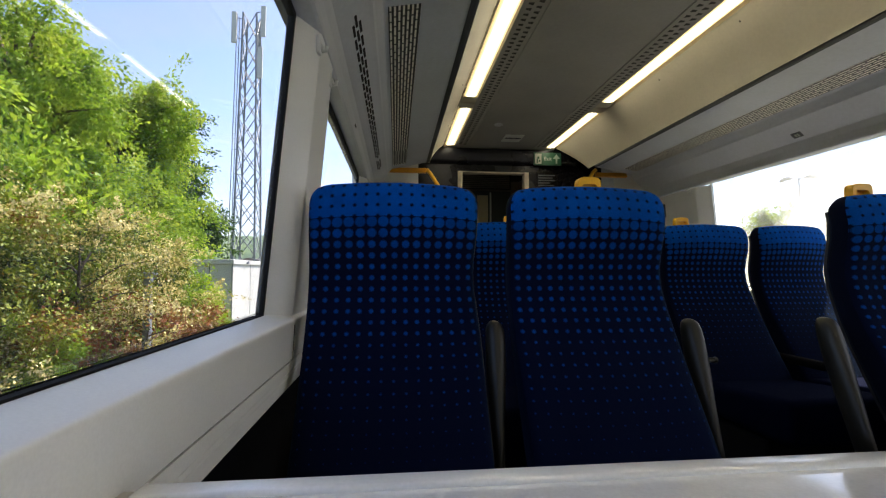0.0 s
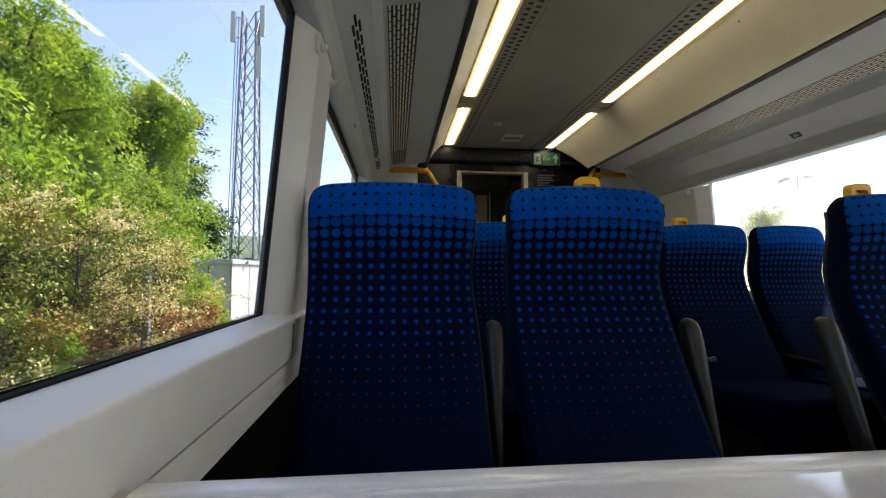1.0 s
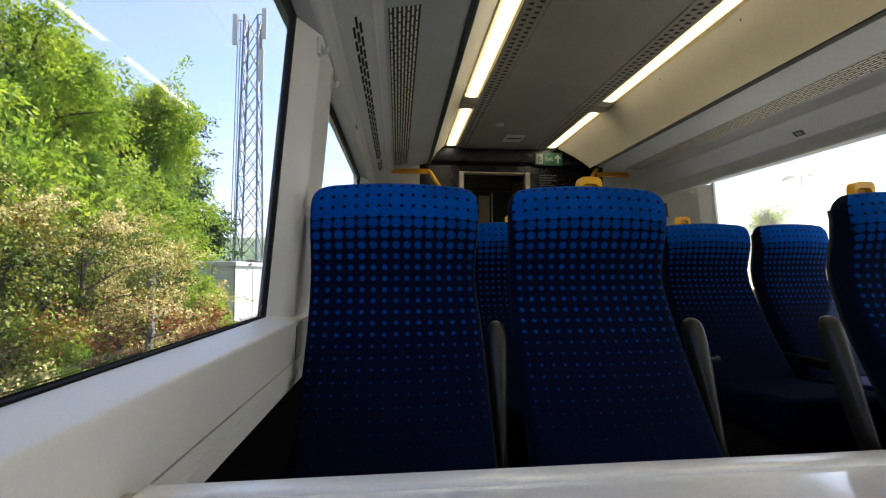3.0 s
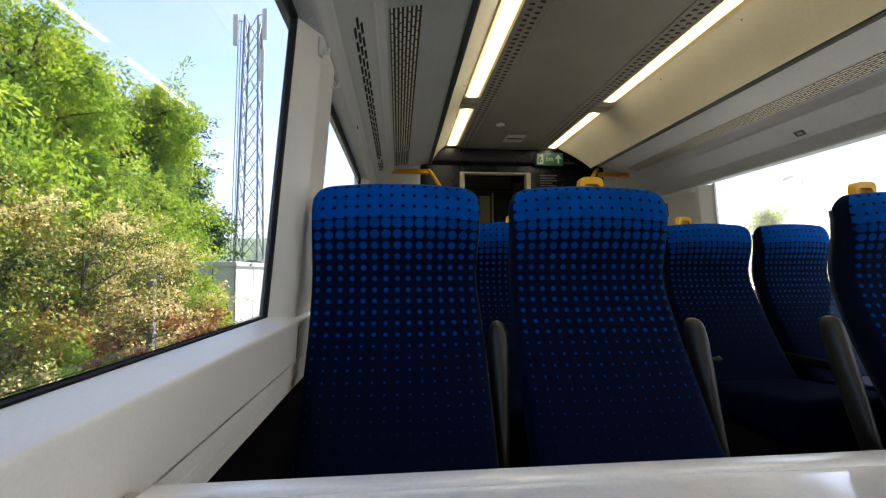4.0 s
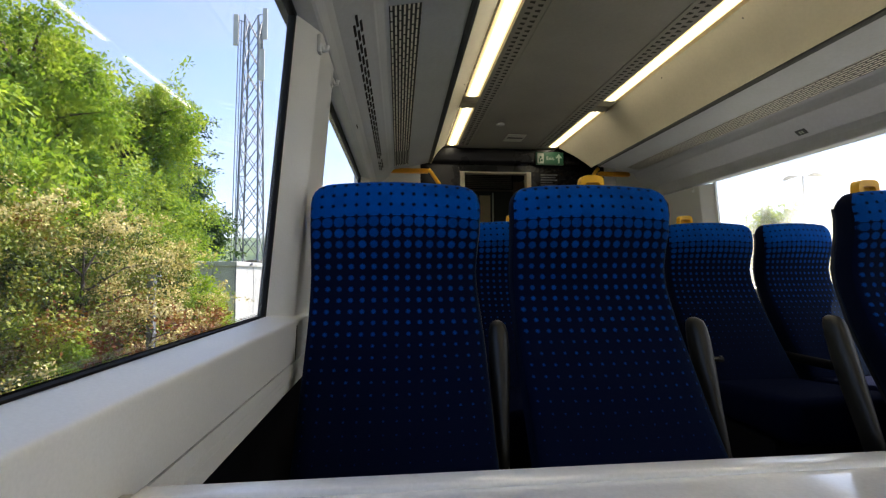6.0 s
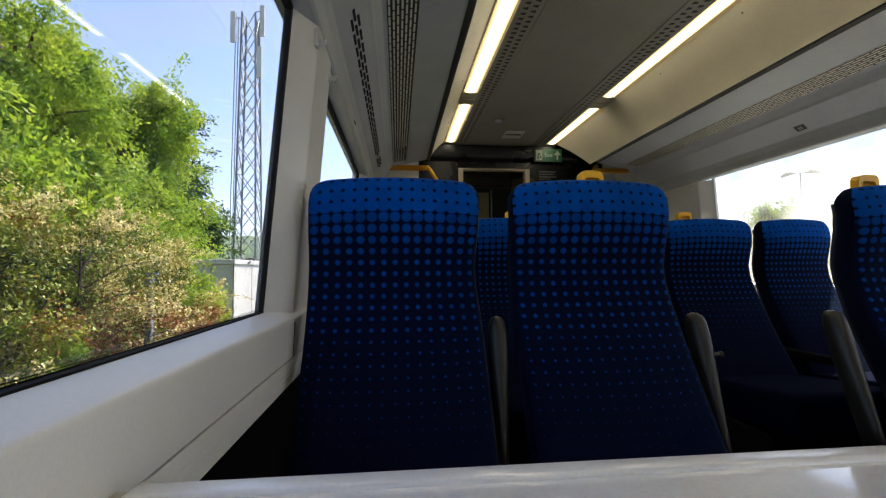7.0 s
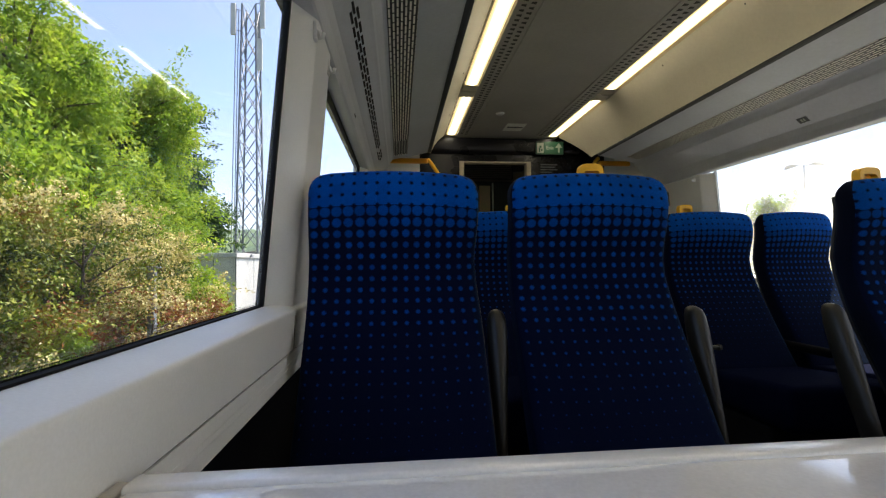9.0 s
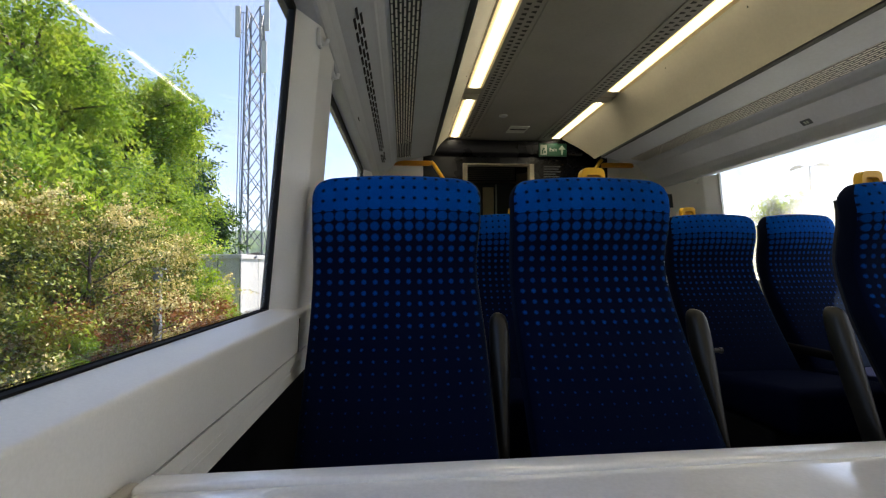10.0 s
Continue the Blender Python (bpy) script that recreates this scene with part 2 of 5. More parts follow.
M_NAVY.node_tree.nodes["Principled BSDF"].inputs["Sheen Weight"].default_value = 0.03
M_NAVY.node_tree.nodes["Principled BSDF"].inputs["Sheen Tint"].default_value = (0.2, 0.4, 1.0, 1)
M_CUSHION = surface("navy_cushion_cloth", (0.0016, 0.0034, 0.0165), 0.95, grain=0.3, grain_scale=600, bump=0.4, spec=0.03)
M_PIPING = surface("piping_cloth", (0.005, 0.006, 0.012), 0.6, grain=0.1, spec=0.15, sheen=0.12)
# near-black for parts low down, with their shade put into the colour
M_SHADE_BLACK = surface("shade_black", (0.004, 0.0045, 0.007), 0.85, grain=0.3, spec=0.15)
M_SHELL = surface("seat_shell_grey", (0.03, 0.034, 0.045), 0.55, spec=0.3)
M_ARM = surface("armrest_plastic", (0.017, 0.016, 0.0135), 0.36, grain=0.1, grain_scale=400, stain=0.15, spec=0.35)
# same armrest plastic, darkened in colour for the shaded lowered arm
M_ARM_SHADED = surface("shaded_armrest_plastic", (0.005, 0.005, 0.006), 0.85, grain=0.1, grain_scale=400, spec=0.05)
M_YELLOW = surface("yellow_plastic", (0.85, 0.46, 0.015), 0.4, grain=0.05, stain=0.1)
M_ORANGE = surface("orange_paint", (0.8, 0.36, 0.012), 0.4, grain=0.05, stain=0.1)
M_TABLE = surface("table_laminate", (0.82, 0.81, 0.80), 0.2, grain=0.05, grain_scale=250, stain=0.07, stain_scale=8, bump=0.012)
for _m in (M_TABLE,):
    _m.node_tree.nodes["Principled BSDF"].inputs["Coat Weight"].default_value = 1.0
    _m.node_tree.nodes["Principled BSDF"].inputs["Coat Roughness"].default_value = 0.06
    _m.node_tree.nodes["Principled BSDF"].inputs["Coat IOR"].default_value = 2.0
M_RIM = surface("table_rim", (0.82, 0.81, 0.80), 0.3, grain=0.04, grain_scale=250, stain=0.05, bump=0.01)
_b = M_RIM.node_tree.nodes["Principled BSDF"]
_b.inputs["Coat Weight"].default_value, _b.inputs["Coat Roughness"].default_value, _b.inputs["Coat IOR"].default_value = 0.8, 0.16, 1.8
M_TRIM = surface("table_edge", (0.46, 0.43, 0.4), 0.4, grain=0.05)
M_BEIGE = surface("door_frame_beige", (0.42, 0.37, 0.28), 0.4)
M_GREEN = surface("sign_green", (0.004, 0.07, 0.03), 0.4, grain=0.02)
M_SIGNWHITE = surface("sign_white", (0.75, 0.78, 0.72), 0.5, grain=0.02)
M_SIGNPALE = surface("sign_pale", (0.36, 0.4, 0.33), 0.5, grain=0.02)
M_LABEL = surface("label_dark", (0.04, 0.045, 0.05), 0.5)
M_MOQ = moquette()
M_GRILLE = grille("cream_grille", (0.93, 0.89, 0.78), (0.03, 0.028, 0.024), 0.062, 0.0150, 0.0042)
M_HOLE = surface("dim_vent_hole", (0.05, 0.048, 0.044), 0.8)
M_MESH = grille("dark_mesh", (0.02, 0.02, 0.02), (0.55, 0.55, 0.52), 0.03, 0.016, 0.0022)
M_LAMP = glow("lamp_diffuser", (1.0, 0.86, 0.6), LAMP_STRENGTH)
_n, _l = links(M_LAMP)
_co, _sep = _n.new("ShaderNodeTexCoord"), _n.new("ShaderNodeSeparateXYZ")
_l.new(_co.outputs["Object"], _sep.inputs[0])
_across = math_node(_n, _l, "DIVIDE", math_node(_n, _l, "ABSOLUTE", _sep.outputs[0]), 0.046)
_ramp = _n.new("ShaderNodeValToRGB")          # tube behind an opal cover: bright middle, dim warm edges
_l.new(_across, _ramp.inputs[0])
_e = _ramp.color_ramp.elements
_e[0].position, _e[0].color = 0.0, (1.0, 0.9, 0.68, 1)
_e[1].position, _e[1].color = 1.0, (0.075, 0.05, 0.018, 1)
_e.new(0.3).color = (0.9, 0.79, 0.55, 1)
_e.new(0.52).color = (0.36, 0.30, 0.15, 1)
_e.new(0.75).color = (0.15, 0.115, 0.05, 1)
_l.new(_ramp.outputs[0], _n["Principled BSDF"].inputs["Emission Color"])
_n["Principled BSDF"].inputs["Emission Strength"].default_value = LAMP_STRENGTH * 1.75
M_GLASS = window_glass("window_glass", (0.94, 0.94, 0.96), 0.048)
# far side panes: dust film thickened to stand in for sun glare and haze
M_GLASS_GLARE = window_glass("dusty_window_glass", (0.94, 0.94, 0.96), 0.048, 15.0)

# ---- builders ----
CX, CZ = -1.0, 0.92        # section numbers below are given from the eye's line


def part(name, bm, material, parent=None, label="", smooth=False):
    me = bpy.data.meshes.new(name)
    bmesh.ops.recalc_face_normals(bm, faces=bm.faces)
    if smooth:
        for f in bm.faces:
            f.smooth = True
    if smooth and smooth is not True:          # an angle: edges sharper than it stay crisp
        for e in bm.edges:
            e.smooth = len(e.link_faces) == 2 and e.calc_face_angle(3.0) < radians(smooth)
    bm.to_mesh(me)
    bm.free()
    for m in (material if isinstance(material, (list, tuple)) else [material]):
        me.materials.append(m)
    ob = new(name, me)
    if parent:
        ob.parent = parent
    if label:
        ob["label"] = label
    return ob


def box(bm, x0, x1, y0, y1, z0, z1, bevel=0.0, seg=2):
    vs = [bm.verts.new((x, y, z)) for x in (x0, x1) for y in (y0, y1) for z in (z0, z1)]
    quads = ((0, 1, 3, 2), (4, 6, 7, 5), (0, 4, 5, 1), (2, 3, 7, 6), (0, 2, 6, 4), (1, 5, 7, 3))
    fs = [bm.faces.new([vs[i] for i in q]) for q in quads]
    if bevel:
        es = list({e for f in fs for e in f.edges})
        bmesh.ops.bevel(bm, geom=es, offset=bevel, segments=seg, profile=0.5, affect="EDGES")
    return fs


def prism_y(bm, pts, y0, y1, flip=1):
    """A closed section (x, z) run along y. flip -1 mirrors it to the other side of the coach."""
    a = [bm.verts.new((flip * (x + CX), y0, z + CZ)) for x, z in pts]
    b = [bm.verts.new((flip * (x + CX), y1, z + CZ)) for x, z in pts]
    n = len(pts)
    bm.faces.new(a)
    bm.faces.new(b)
    for i in range(n):
        bm.faces.new((a[i], a[(i + 1) % n], b[(i + 1) % n], b[i]))


def tube(bm, pts, r, seg=8):
    """A round bar through points."""
    pts = [Vector(p) for p in pts]
    rings = []
    for i, p in enumerate(pts):
        d = (pts[min(i + 1, len(pts) - 1)] - pts[max(i - 1, 0)]).normalized()
        q = d.to_track_quat("Z", "Y").to_matrix()
        rr = r[i] if isinstance(r, (list, tuple)) else r
        rings.append([bm.verts.new(p + q @ Vector((rr * math.cos(6.2832 * k / seg), rr * math.sin(6.2832 * k / seg), 0))) for k in range(seg)])
    for a, b in zip(rings, rings[1:]):
        for k in range(seg):
            bm.faces.new((a[k], a[(k + 1) % seg], b[(k + 1) % seg], b[k]))
    bm.faces.new(rings[0])
    bm.faces.new(rings[-1][::-1])


def thing(name, label, category, group="", at=(0, 0, 0)):
    e = new(name)
    e.location = at
    e.empty_display_size = 0.1
    return tagged(e, label, category, group)


def structure(ob, label, category):
    return tagged(ob, label, category, kind="structure")


Y0, Y1, BH = -2.6, 6.1, 4.32        # ends of the coach and the bulkhead
WINDOWS = [(-2.35, -0.88), (-0.42, 1.088), (1.495, 2.95)]

# ---- floor, walls, ceiling ----
bm = bmesh.new()
box(bm, -1.42, 1.42, Y0, Y1, -0.06, 0.0)
structure(part("floor", bm, M_FLOOR), "dark speckled vinyl floor covering of the coach", "floor")


def glass_x(z):
    return -0.30 + 0.085 * z


SILL_Z, TOP_Z = -0.098, 0.618


def side_wall(flip, name):
    """One side of the coach: low wall, sill, window posts and the band over the windows, with open window holes."""
    bm = bmesh.new()
    prism_y(bm, [(-0.40, -0.29), (-0.33, -0.29), (-0.249, -0.272), (-0.249, -0.2165), (-0.254, -0.2165), (-0.254, -0.2115), (-0.247, -0.2115),
                 (-0.2437, -0.1295), (-0.2434, -0.1225), (-0.2438, -0.1195), (-0.2449, -0.1175), (-0.2467, -0.1162), (-0.2495, -0.1152), (-0.2535, -0.1141), (-0.2585, -0.1128), (-0.297, -0.103), (-0.312, -0.103)], Y0, BH, flip)
    # ribs along the trunking
    for z in (-0.236, -0.246):
        prism_y(bm, [(-0.252, z), (-0.2484, z - 0.0018), (-0.2484, z - 0.0037), (-0.252, z - 0.0055)], Y0, BH, flip)
    wall = structure(part(name, bm, M_WHITE, smooth=33), "off-white laminate coach side wall with moulded sill and trunking", "wall")
    # dark strip laid inside the cut groove in place of its shade
    bm = bmesh.new()
    prism_y(bm, [(-0.256, -0.2155), (-0.2515, -0.2155), (-0.2515, -0.2125), (-0.256, -0.2125)], Y0, BH, flip)
    part("groove", bm, M_SLOT, wall)
    # wall recess below the trunking, painted dark in place of shade
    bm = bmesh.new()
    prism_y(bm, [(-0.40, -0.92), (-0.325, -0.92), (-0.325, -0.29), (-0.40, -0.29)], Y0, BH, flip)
    part("kick_panel", bm, M_SHADE_BLACK, wall, "lower wall coloured dark for the shade under the trunking")
    for y in (1.135,):
        bm = bmesh.new()
        prism_y(bm, [(-0.25, -0.211), (-0.2462, -0.211), (-0.2424, -0.13), (-0.25, -0.125)], y, y + 0.002, flip)
        part("panel_joint", bm, M_SLOT, wall)
    # posts
    spans = [(Y0, WINDOWS[0][0]), (WINDOWS[0][1], WINDOWS[1][0]), (WINDOWS[1][1], WINDOWS[2][0]), (WINDOWS[2][1] + (0.06 if flip < 0 else 0.0), BH)]
    for a, b in spans:
        bm = bmesh.new()
        lo, hi = -0.1125, 0.6225
        half = [(-0.004, 0.001), (-0.003, 0.006), (0.010, 0.026), (0.028, 0.058), (0.042, 0.083), (0.0475, 0.094), (0.0495, 0.101), (0.05, 0.108)]
        pts = [(d, a + w) for d, w in half] + [(d, b - w) for d, w in reversed(half)]
        rings = []
        for k in range(6):
            z = lo + (hi - lo) * k / 5
            rings.append([bm.verts.new((flip * (glass_x(z) + dx + CX), y, z + CZ)) for dx, y in pts])
        for r0, r1 in zip(rings, rings[1:]):
            for k in range(len(pts)):
                bm.faces.new((r0[k], r0[(k + 1) % len(pts)], r1[(k + 1) % len(pts)], r1[k]))
        bm.faces.new(rings[0])
        bm.faces.new(rings[-1])
        post = part("window_post", bm, M_SILL, wall, smooth=50)
    return wall


def upper_panel(flip, name):
    bm = bmesh.new()
    prism_y(bm, [(-0.272, 0.62), (-0.215, 0.62), (-0.2, 0.8), (-0.16, 1.0), (-0.1, 1.24), (-0.272, 1.24)], 3.745, BH, flip)
    return structure(part(name, bm, M_WHITE), "off-white upper side panel by the bulkhead", "panel")


upper_panel(1, "upper_panel_left")
upper_panel(-1, "upper_panel_right")
wall_left = side_wall(1, "wall_left")
wall_right = side_wall(-1, "wall_right")

FAIRING = [(-0.262, 0.63), (-0.252, 0.622), (-0.200, 0.622), (-0.193, 0.627), (-0.19, 0.637), (-0.184, 0.675), (-0.172, 0.708), (-0.085, 0.788), (-0.074, 0.797), (-0.068, 0.812),
           (-0.045, 0.842), (-0.032, 0.852), (0.080, 0.872), (0.262, 0.914), (0.272, 0.919), (0.274, 0.928), (0.262, 0.945), (0.2, 1.0), (-0.27, 1.0)]


def fairing(flip, name):
    bm = bmesh.new()
    raised = {0.622: 0.63, 0.627: 0.635, 0.637: 0.643, 0.63: 0.65} if flip < 0 else {}
    if flip < 0:
        raised.update({0.914: 0.906, 0.919: 0.909, 0.928: 0.917, 0.945: 0.940})
    prism_y(bm, [(x, raised.get(z, z)) for x, z in FAIRING], Y0, 3.74, flip)
    ob = structure(part(name, bm, M_GREY), "grey painted cornice fairing above the coach windows", "cornice")
    # dark strip added along the lip, its colour standing for the shaded tip
    bm = bmesh.new()
    if flip > 0:
        edge = [(0.246, 0.9078), (0.266, 0.9125), (0.2765, 0.918), (0.2785, 0.929), (0.266, 0.947), (0.258, 0.945), (0.25, 0.917)]
    else:
        edge = [(0.2675, 0.9055), (0.2715, 0.9062), (0.2785, 0.9085), (0.2805, 0.918), (0.268, 0.945), (0.26, 0.943), (0.264, 0.910)]
    prism_y(bm, edge, Y0, 3.742, flip)
    part("edge_strip", bm, M_LABEL, ob, "dark strip coloured for the shade at the cornice edge")
    # pressed grille strip lying on the fairing
    bm = bmesh.new()
    uv = bm.loops.layers.uv.new("UVMap")
    lift = 0.0025
    a, b = (-0.030, 0.8524 - lift), (0.078, 0.8717 - lift)
    g0 = 1.43 if flip > 0 else Y0
    vs = [bm.verts.new((flip * (x + CX), y, z + CZ)) for x, z in (a, b) for y in (g0, 3.62)]
    f = bm.faces.new((vs[0], vs[1], vs[3], vs[2]))
    for lp, w in zip(f.loops, ((g0, 0), (3.62, 0), (3.62, 0.11), (g0, 0.11))):
        lp[uv].uv = w
    g = bmesh.ops.extrude_face_region(bm, geom=[f])
    bmesh.ops.translate(bm, verts=[v for v in g["geom"] if isinstance(v, bmesh.types.BMVert)], vec=(0, 0, lift + 0.002))
    part("grille_strip", bm, M_GRILLE, ob, "cream pressed metal air grille strip")
    if flip < 0:
        return ob
    # a fixing slit
    bm = bmesh.new()
    box(bm, -0.1885 + CX, -0.1845 + CX, 2.03, 2.075, 0.655 + CZ, 0.663 + CZ, 0.001, 1)
    part("fixing_slit", bm, M_SLOT, ob, "small dark fixing slit")
    bm = bmesh.new()
    uv = bm.loops.layers.uv.new("UVMap")
    vs = [bm.verts.new((flip * (x + CX), y, z + CZ)) for x, z in ((-0.024, 0.8485), (0.074, 0.8660)) for y in (3.2, 3.58)]
    f = bm.faces.new((vs[0], vs[1], vs[3], vs[2]))
    for lp, w in zip(f.loops, ((0, 0), (0.38, 0), (0.38, 0.08), (0, 0.08))):
        lp[uv].uv = w
    g = bmesh.ops.extrude_face_region(bm, geom=[f])
    bmesh.ops.translate(bm, verts=[v for v in g["geom"] if isinstance(v, bmesh.types.BMVert)], vec=(0, 0, 0.003))
    part("mesh_cover", bm, M_MESH, ob, "dark wire mesh cover")
    # dark air slots, three staggered columns
    bm = bmesh.new()
    slope = Vector((0.087, 0.0, 0.080)).normalized()
    nrm = Vector((slope.z, 0, -slope.x))
    mid = Vector((-0.1235, 0, 0.752))
    y = 1.305
    while y < 3.3:
        if not (2.95 < y < 3.06):
            for c in ((0,) if y < 1.31 else (-1, 0, 1)):
                yy = y + (0.0425 if c == 0 else 0.0)
                p = mid + slope * (c * 0.0132) + nrm * 0.0012
                q = []
                for du, dy in ((-0.0042, -0.031), (0.0042, -0.031), (0.0042, 0.031), (-0.0042, 0.031)):
                    w = p + slope * du
                    q.append(bm.verts.new((flip * (w.x + CX), yy + dy, w.z + CZ)))
                ext = [bm.verts.new((v.co.x - flip * nrm.x * 0.004, v.co.y, v.co.z - nrm.z * 0.004)) for v in q]
                bm.faces.new(q)
                for k in range(4):
                    bm.faces.new((q[k], q[(k + 1) % 4], ext[(k + 1) % 4], ext[k]))
        y += 0.085
    tagged(part("air_slots", bm, M_SLOT, ob), kind="stuff")
    return ob


fairing_left = fairing(1, "cornice_left")
fairing_right = fairing(-1, "cornice_right")

# ceiling: coves, lamp channels and the flat middle, one mesh a strip
LZ = 1.2
bm = bmesh.new()
COVE = [(0.285, 0.94), (0.300, 0.985), (0.325, 1.04), (0.36, 1.10), (0.40, 1.155), (0.43, 1.19), (0.441, 1.2), (0.441, 1.24), (0.20, 1.24), (0.20, 0.985), (0.262, 0.95)]
def rounded(pts, steps=4):
    """The same open curve with more points, Catmull-Rom."""
    out = []
    for i in range(len(pts) - 1):
        p = [Vector(pts[min(max(i + d, 0), len(pts) - 1)]) for d in (-1, 0, 1, 2)]
        for k in range(steps):
            t = k / steps
            q = 0.5 * (2 * p[1] + (p[2] - p[0]) * t + (2 * p[0] - 5 * p[1] + 4 * p[2] - p[3]) * t * t + (3 * p[1] - p[0] - 3 * p[2] + p[3]) * t ** 3)
            out.append((q.x, q.y))
    return out + [pts[-1]]


COVE = rounded(COVE[:7]) + COVE[7:]
for flip in (1, -1):
    prism_y(bm, COVE if flip > 0 else [(0.2845, 0.924)] + COVE[:-1] + [(0.272, 0.93)], Y0, BH - 0.1, flip)
    for v in bm.verts:
        if v.co.y > 3:
            v.co.y = 3.86 + 0.38 * min(1.0, max(0.0, (v.co.z - CZ - 0.92) / 0.28))
structure(part("ceiling_cove", bm, M_COVE, smooth=35), "cream curved ceiling coves beside the lamps", "ceiling")
bm = bmesh.new()
prism_y(bm, [(0.559, 1.2), (0.676, 1.2), (0.676, 1.212), (0.682, 1.212), (0.682, 1.203), (1.318, 1.203), (1.318, 1.212), (1.324, 1.212), (1.324, 1.2), (1.441, 1.2), (1.441, 1.24), (0.559, 1.24)], Y0, BH)
# small dark vent holes beside the lamps
structure(part("ceiling", bm, M_CEIL), "flat grey ceiling panels of the coach", "ceiling")
bm = bmesh.new()
prism_y(bm, [(-0.5, 1.24), (2.5, 1.24), (2.5, 1.3), (-0.5, 1.3)], Y0, Y1)
for flip in (1, -1):
    prism_y(bm, [(-0.30, 0.66), (-0.272, 0.66), (-0.272, 1.24), (-0.30, 1.24)], Y0, Y1, flip)
structure(part("roof", bm, M_BLACK), "dark coach roof and upper side skin", "roof")
bm = bmesh.new()
for flip in (1, -1):
    y = -1.6
    while y < 4.2:
        for c, off in ((0.598, 0.0), (0.641, 0.022)):
            yy = y + off
            pts = ((c - 0.013, yy - 0.008), (c + 0.012, yy - 0.011), (c + 0.012, yy + 0.011), (c - 0.013, yy + 0.004))
            lo = [bm.verts.new((flip * (x + CX), w, 1.1993 + CZ)) for x, w in pts]
            hi = [bm.verts.new((flip * (x + CX), w, 1.203 + CZ)) for x, w in pts]
            bm.faces.new(lo)
            for i in range(4):
                bm.faces.new((lo[i], lo[(i + 1) % 4], hi[(i + 1) % 4], hi[i]))
        y += 0.044
holes = tagged(part("vent_holes", bm, M_HOLE), "rows of small dark air holes in the ceiling", "air vent", kind="stuff")

# lamps
for flip in (1, -1):
    for a, b in ((-2.0, 0.36), (0.58, 3.03), (3.25, 4.23)):
        lamp = thing("ceiling_light", "long glowing warm-white ceiling lamp with an opal diffuser", "ceiling light", "coach ceiling lights", (flip * (0.506 + CX), (a + b) / 2, 1.2 + CZ))
        bm = bmesh.new()
        h = (b - a) / 2
        box(bm, -0.046, 0.046, -h, h, 0.006, 0.024, 0.006)
        part("diffuser", bm, M_LAMP, lamp)
        bm = bmesh.new()
        box(bm, -0.052, 0.052, -h - 0.1, -h, 0.003, 0.03)
        part("end_cover", bm, M_COVE, lamp)
        bm = bmesh.new()
        box(bm, -0.052, 0.052, h, h + 0.1, 0.003, 0.03)
        part("end_cover", bm, M_COVE, lamp)

# bulkhead with a doorway, and the lobby behind
bm = bmesh.new()
def bh_box(x0, x1, z0, z1, y0=BH, y1=BH + 0.06):
    box(bm, x0 + CX, x1 + CX, y0, y1, z0 + CZ, z1 + CZ)
bh_box(0.21, 0.593, -0.92, 1.035)
bh_box(1.30, 2.05, -0.92, 1.035)
bh_box(0.593, 1.30, 0.975, 1.035)
bh_box(0.21, 2.05, 1.035, 1.24)
structure(part("bulkhead", bm, M_BLACK), "black bulkhead with an open doorway", "wall")
bm = bmesh.new()
bh_box(-0.42, 0.21, -0.92, 1.24, BH + 0.002, BH + 0.06)
bh_box(2.05, 2.42, -0.92, 1.24, BH + 0.002, BH + 0.06)
structure(part("bulkhead_side", bm, M_WHITE), "off-white bulkhead panels beside the doorway", "wall")
bm = bmesh.new()
# header box with a rounded lower edge
a = [(BH - 0.05, 1.19), (BH - 0.05, 1.08), (BH - 0.042, 1.06), (BH - 0.02, 1.045), (BH, 1.04), (BH, 1.19)]
va = [bm.verts.new((0.22 + CX, y, z + CZ)) for y, z in a]
vb = [bm.verts.new((1.78 + CX, y, z + CZ)) for y, z in a]
bm.faces.new(va)
bm.faces.new(vb)
for i in range(6):
    bm.faces.new((va[i], va[(i + 1) % 6], vb[(i + 1) % 6], vb[i]))
structure(part("header_panel", bm, M_BLACK, smooth=40), "glossy black header panel over the doorway", "panel")
bm = bmesh.new()
box(bm, 0.593 + CX, 0.64 + CX, BH - 0.012, BH + 0.07, 0, 0.975 + CZ, 0.004)
box(bm, 1.253 + CX, 1.30 + CX, BH - 0.012, BH + 0.07, 0, 0.975 + CZ, 0.004)
box(bm, 0.64 + CX, 1.253 + CX, BH - 0.012, BH + 0.07, 0.958 + CZ, 0.975 + CZ, 0.004)
structure(part("door_frame", bm, M_BEIGE), "beige metal door frame in the bulkhead", "door frame")
# lobby shell, with unseen side openings added to let daylight in
bm = bmesh.new()
for x in (-1.42, 1.36):
    for y0, y1, z0, z1 in ((BH + 0.06, Y1, 0, 0.95), (BH + 0.06, Y1, 1.75, 2.16), (BH + 0.06, 4.85, 0.95, 1.75), (5.55, Y1, 0.95, 1.75)):
        box(bm, x, x + 0.06, y0, y1, z0, z1)
box(bm, -1.42, 1.42, Y1, Y1 + 0.06, 0, 2.16)
structure(part("wall_lobby", bm, M_LOBBY), "brown walls of the end lobby with door windows", "wall")
# lobby fittings seen through the doorway
door = thing("door_1", "dark lobby door with a pale upright panel", "door", at=(0.12, Y1 - 0.03, 0.0))
tagged(door, kind="structure")
bm = bmesh.new()
box(bm, -0.42, 0.45, 0.0, 0.028, 0.0, 2.02, 0.004)
part("door_leaf", bm, M_LABEL, door)
bm = bmesh.new()
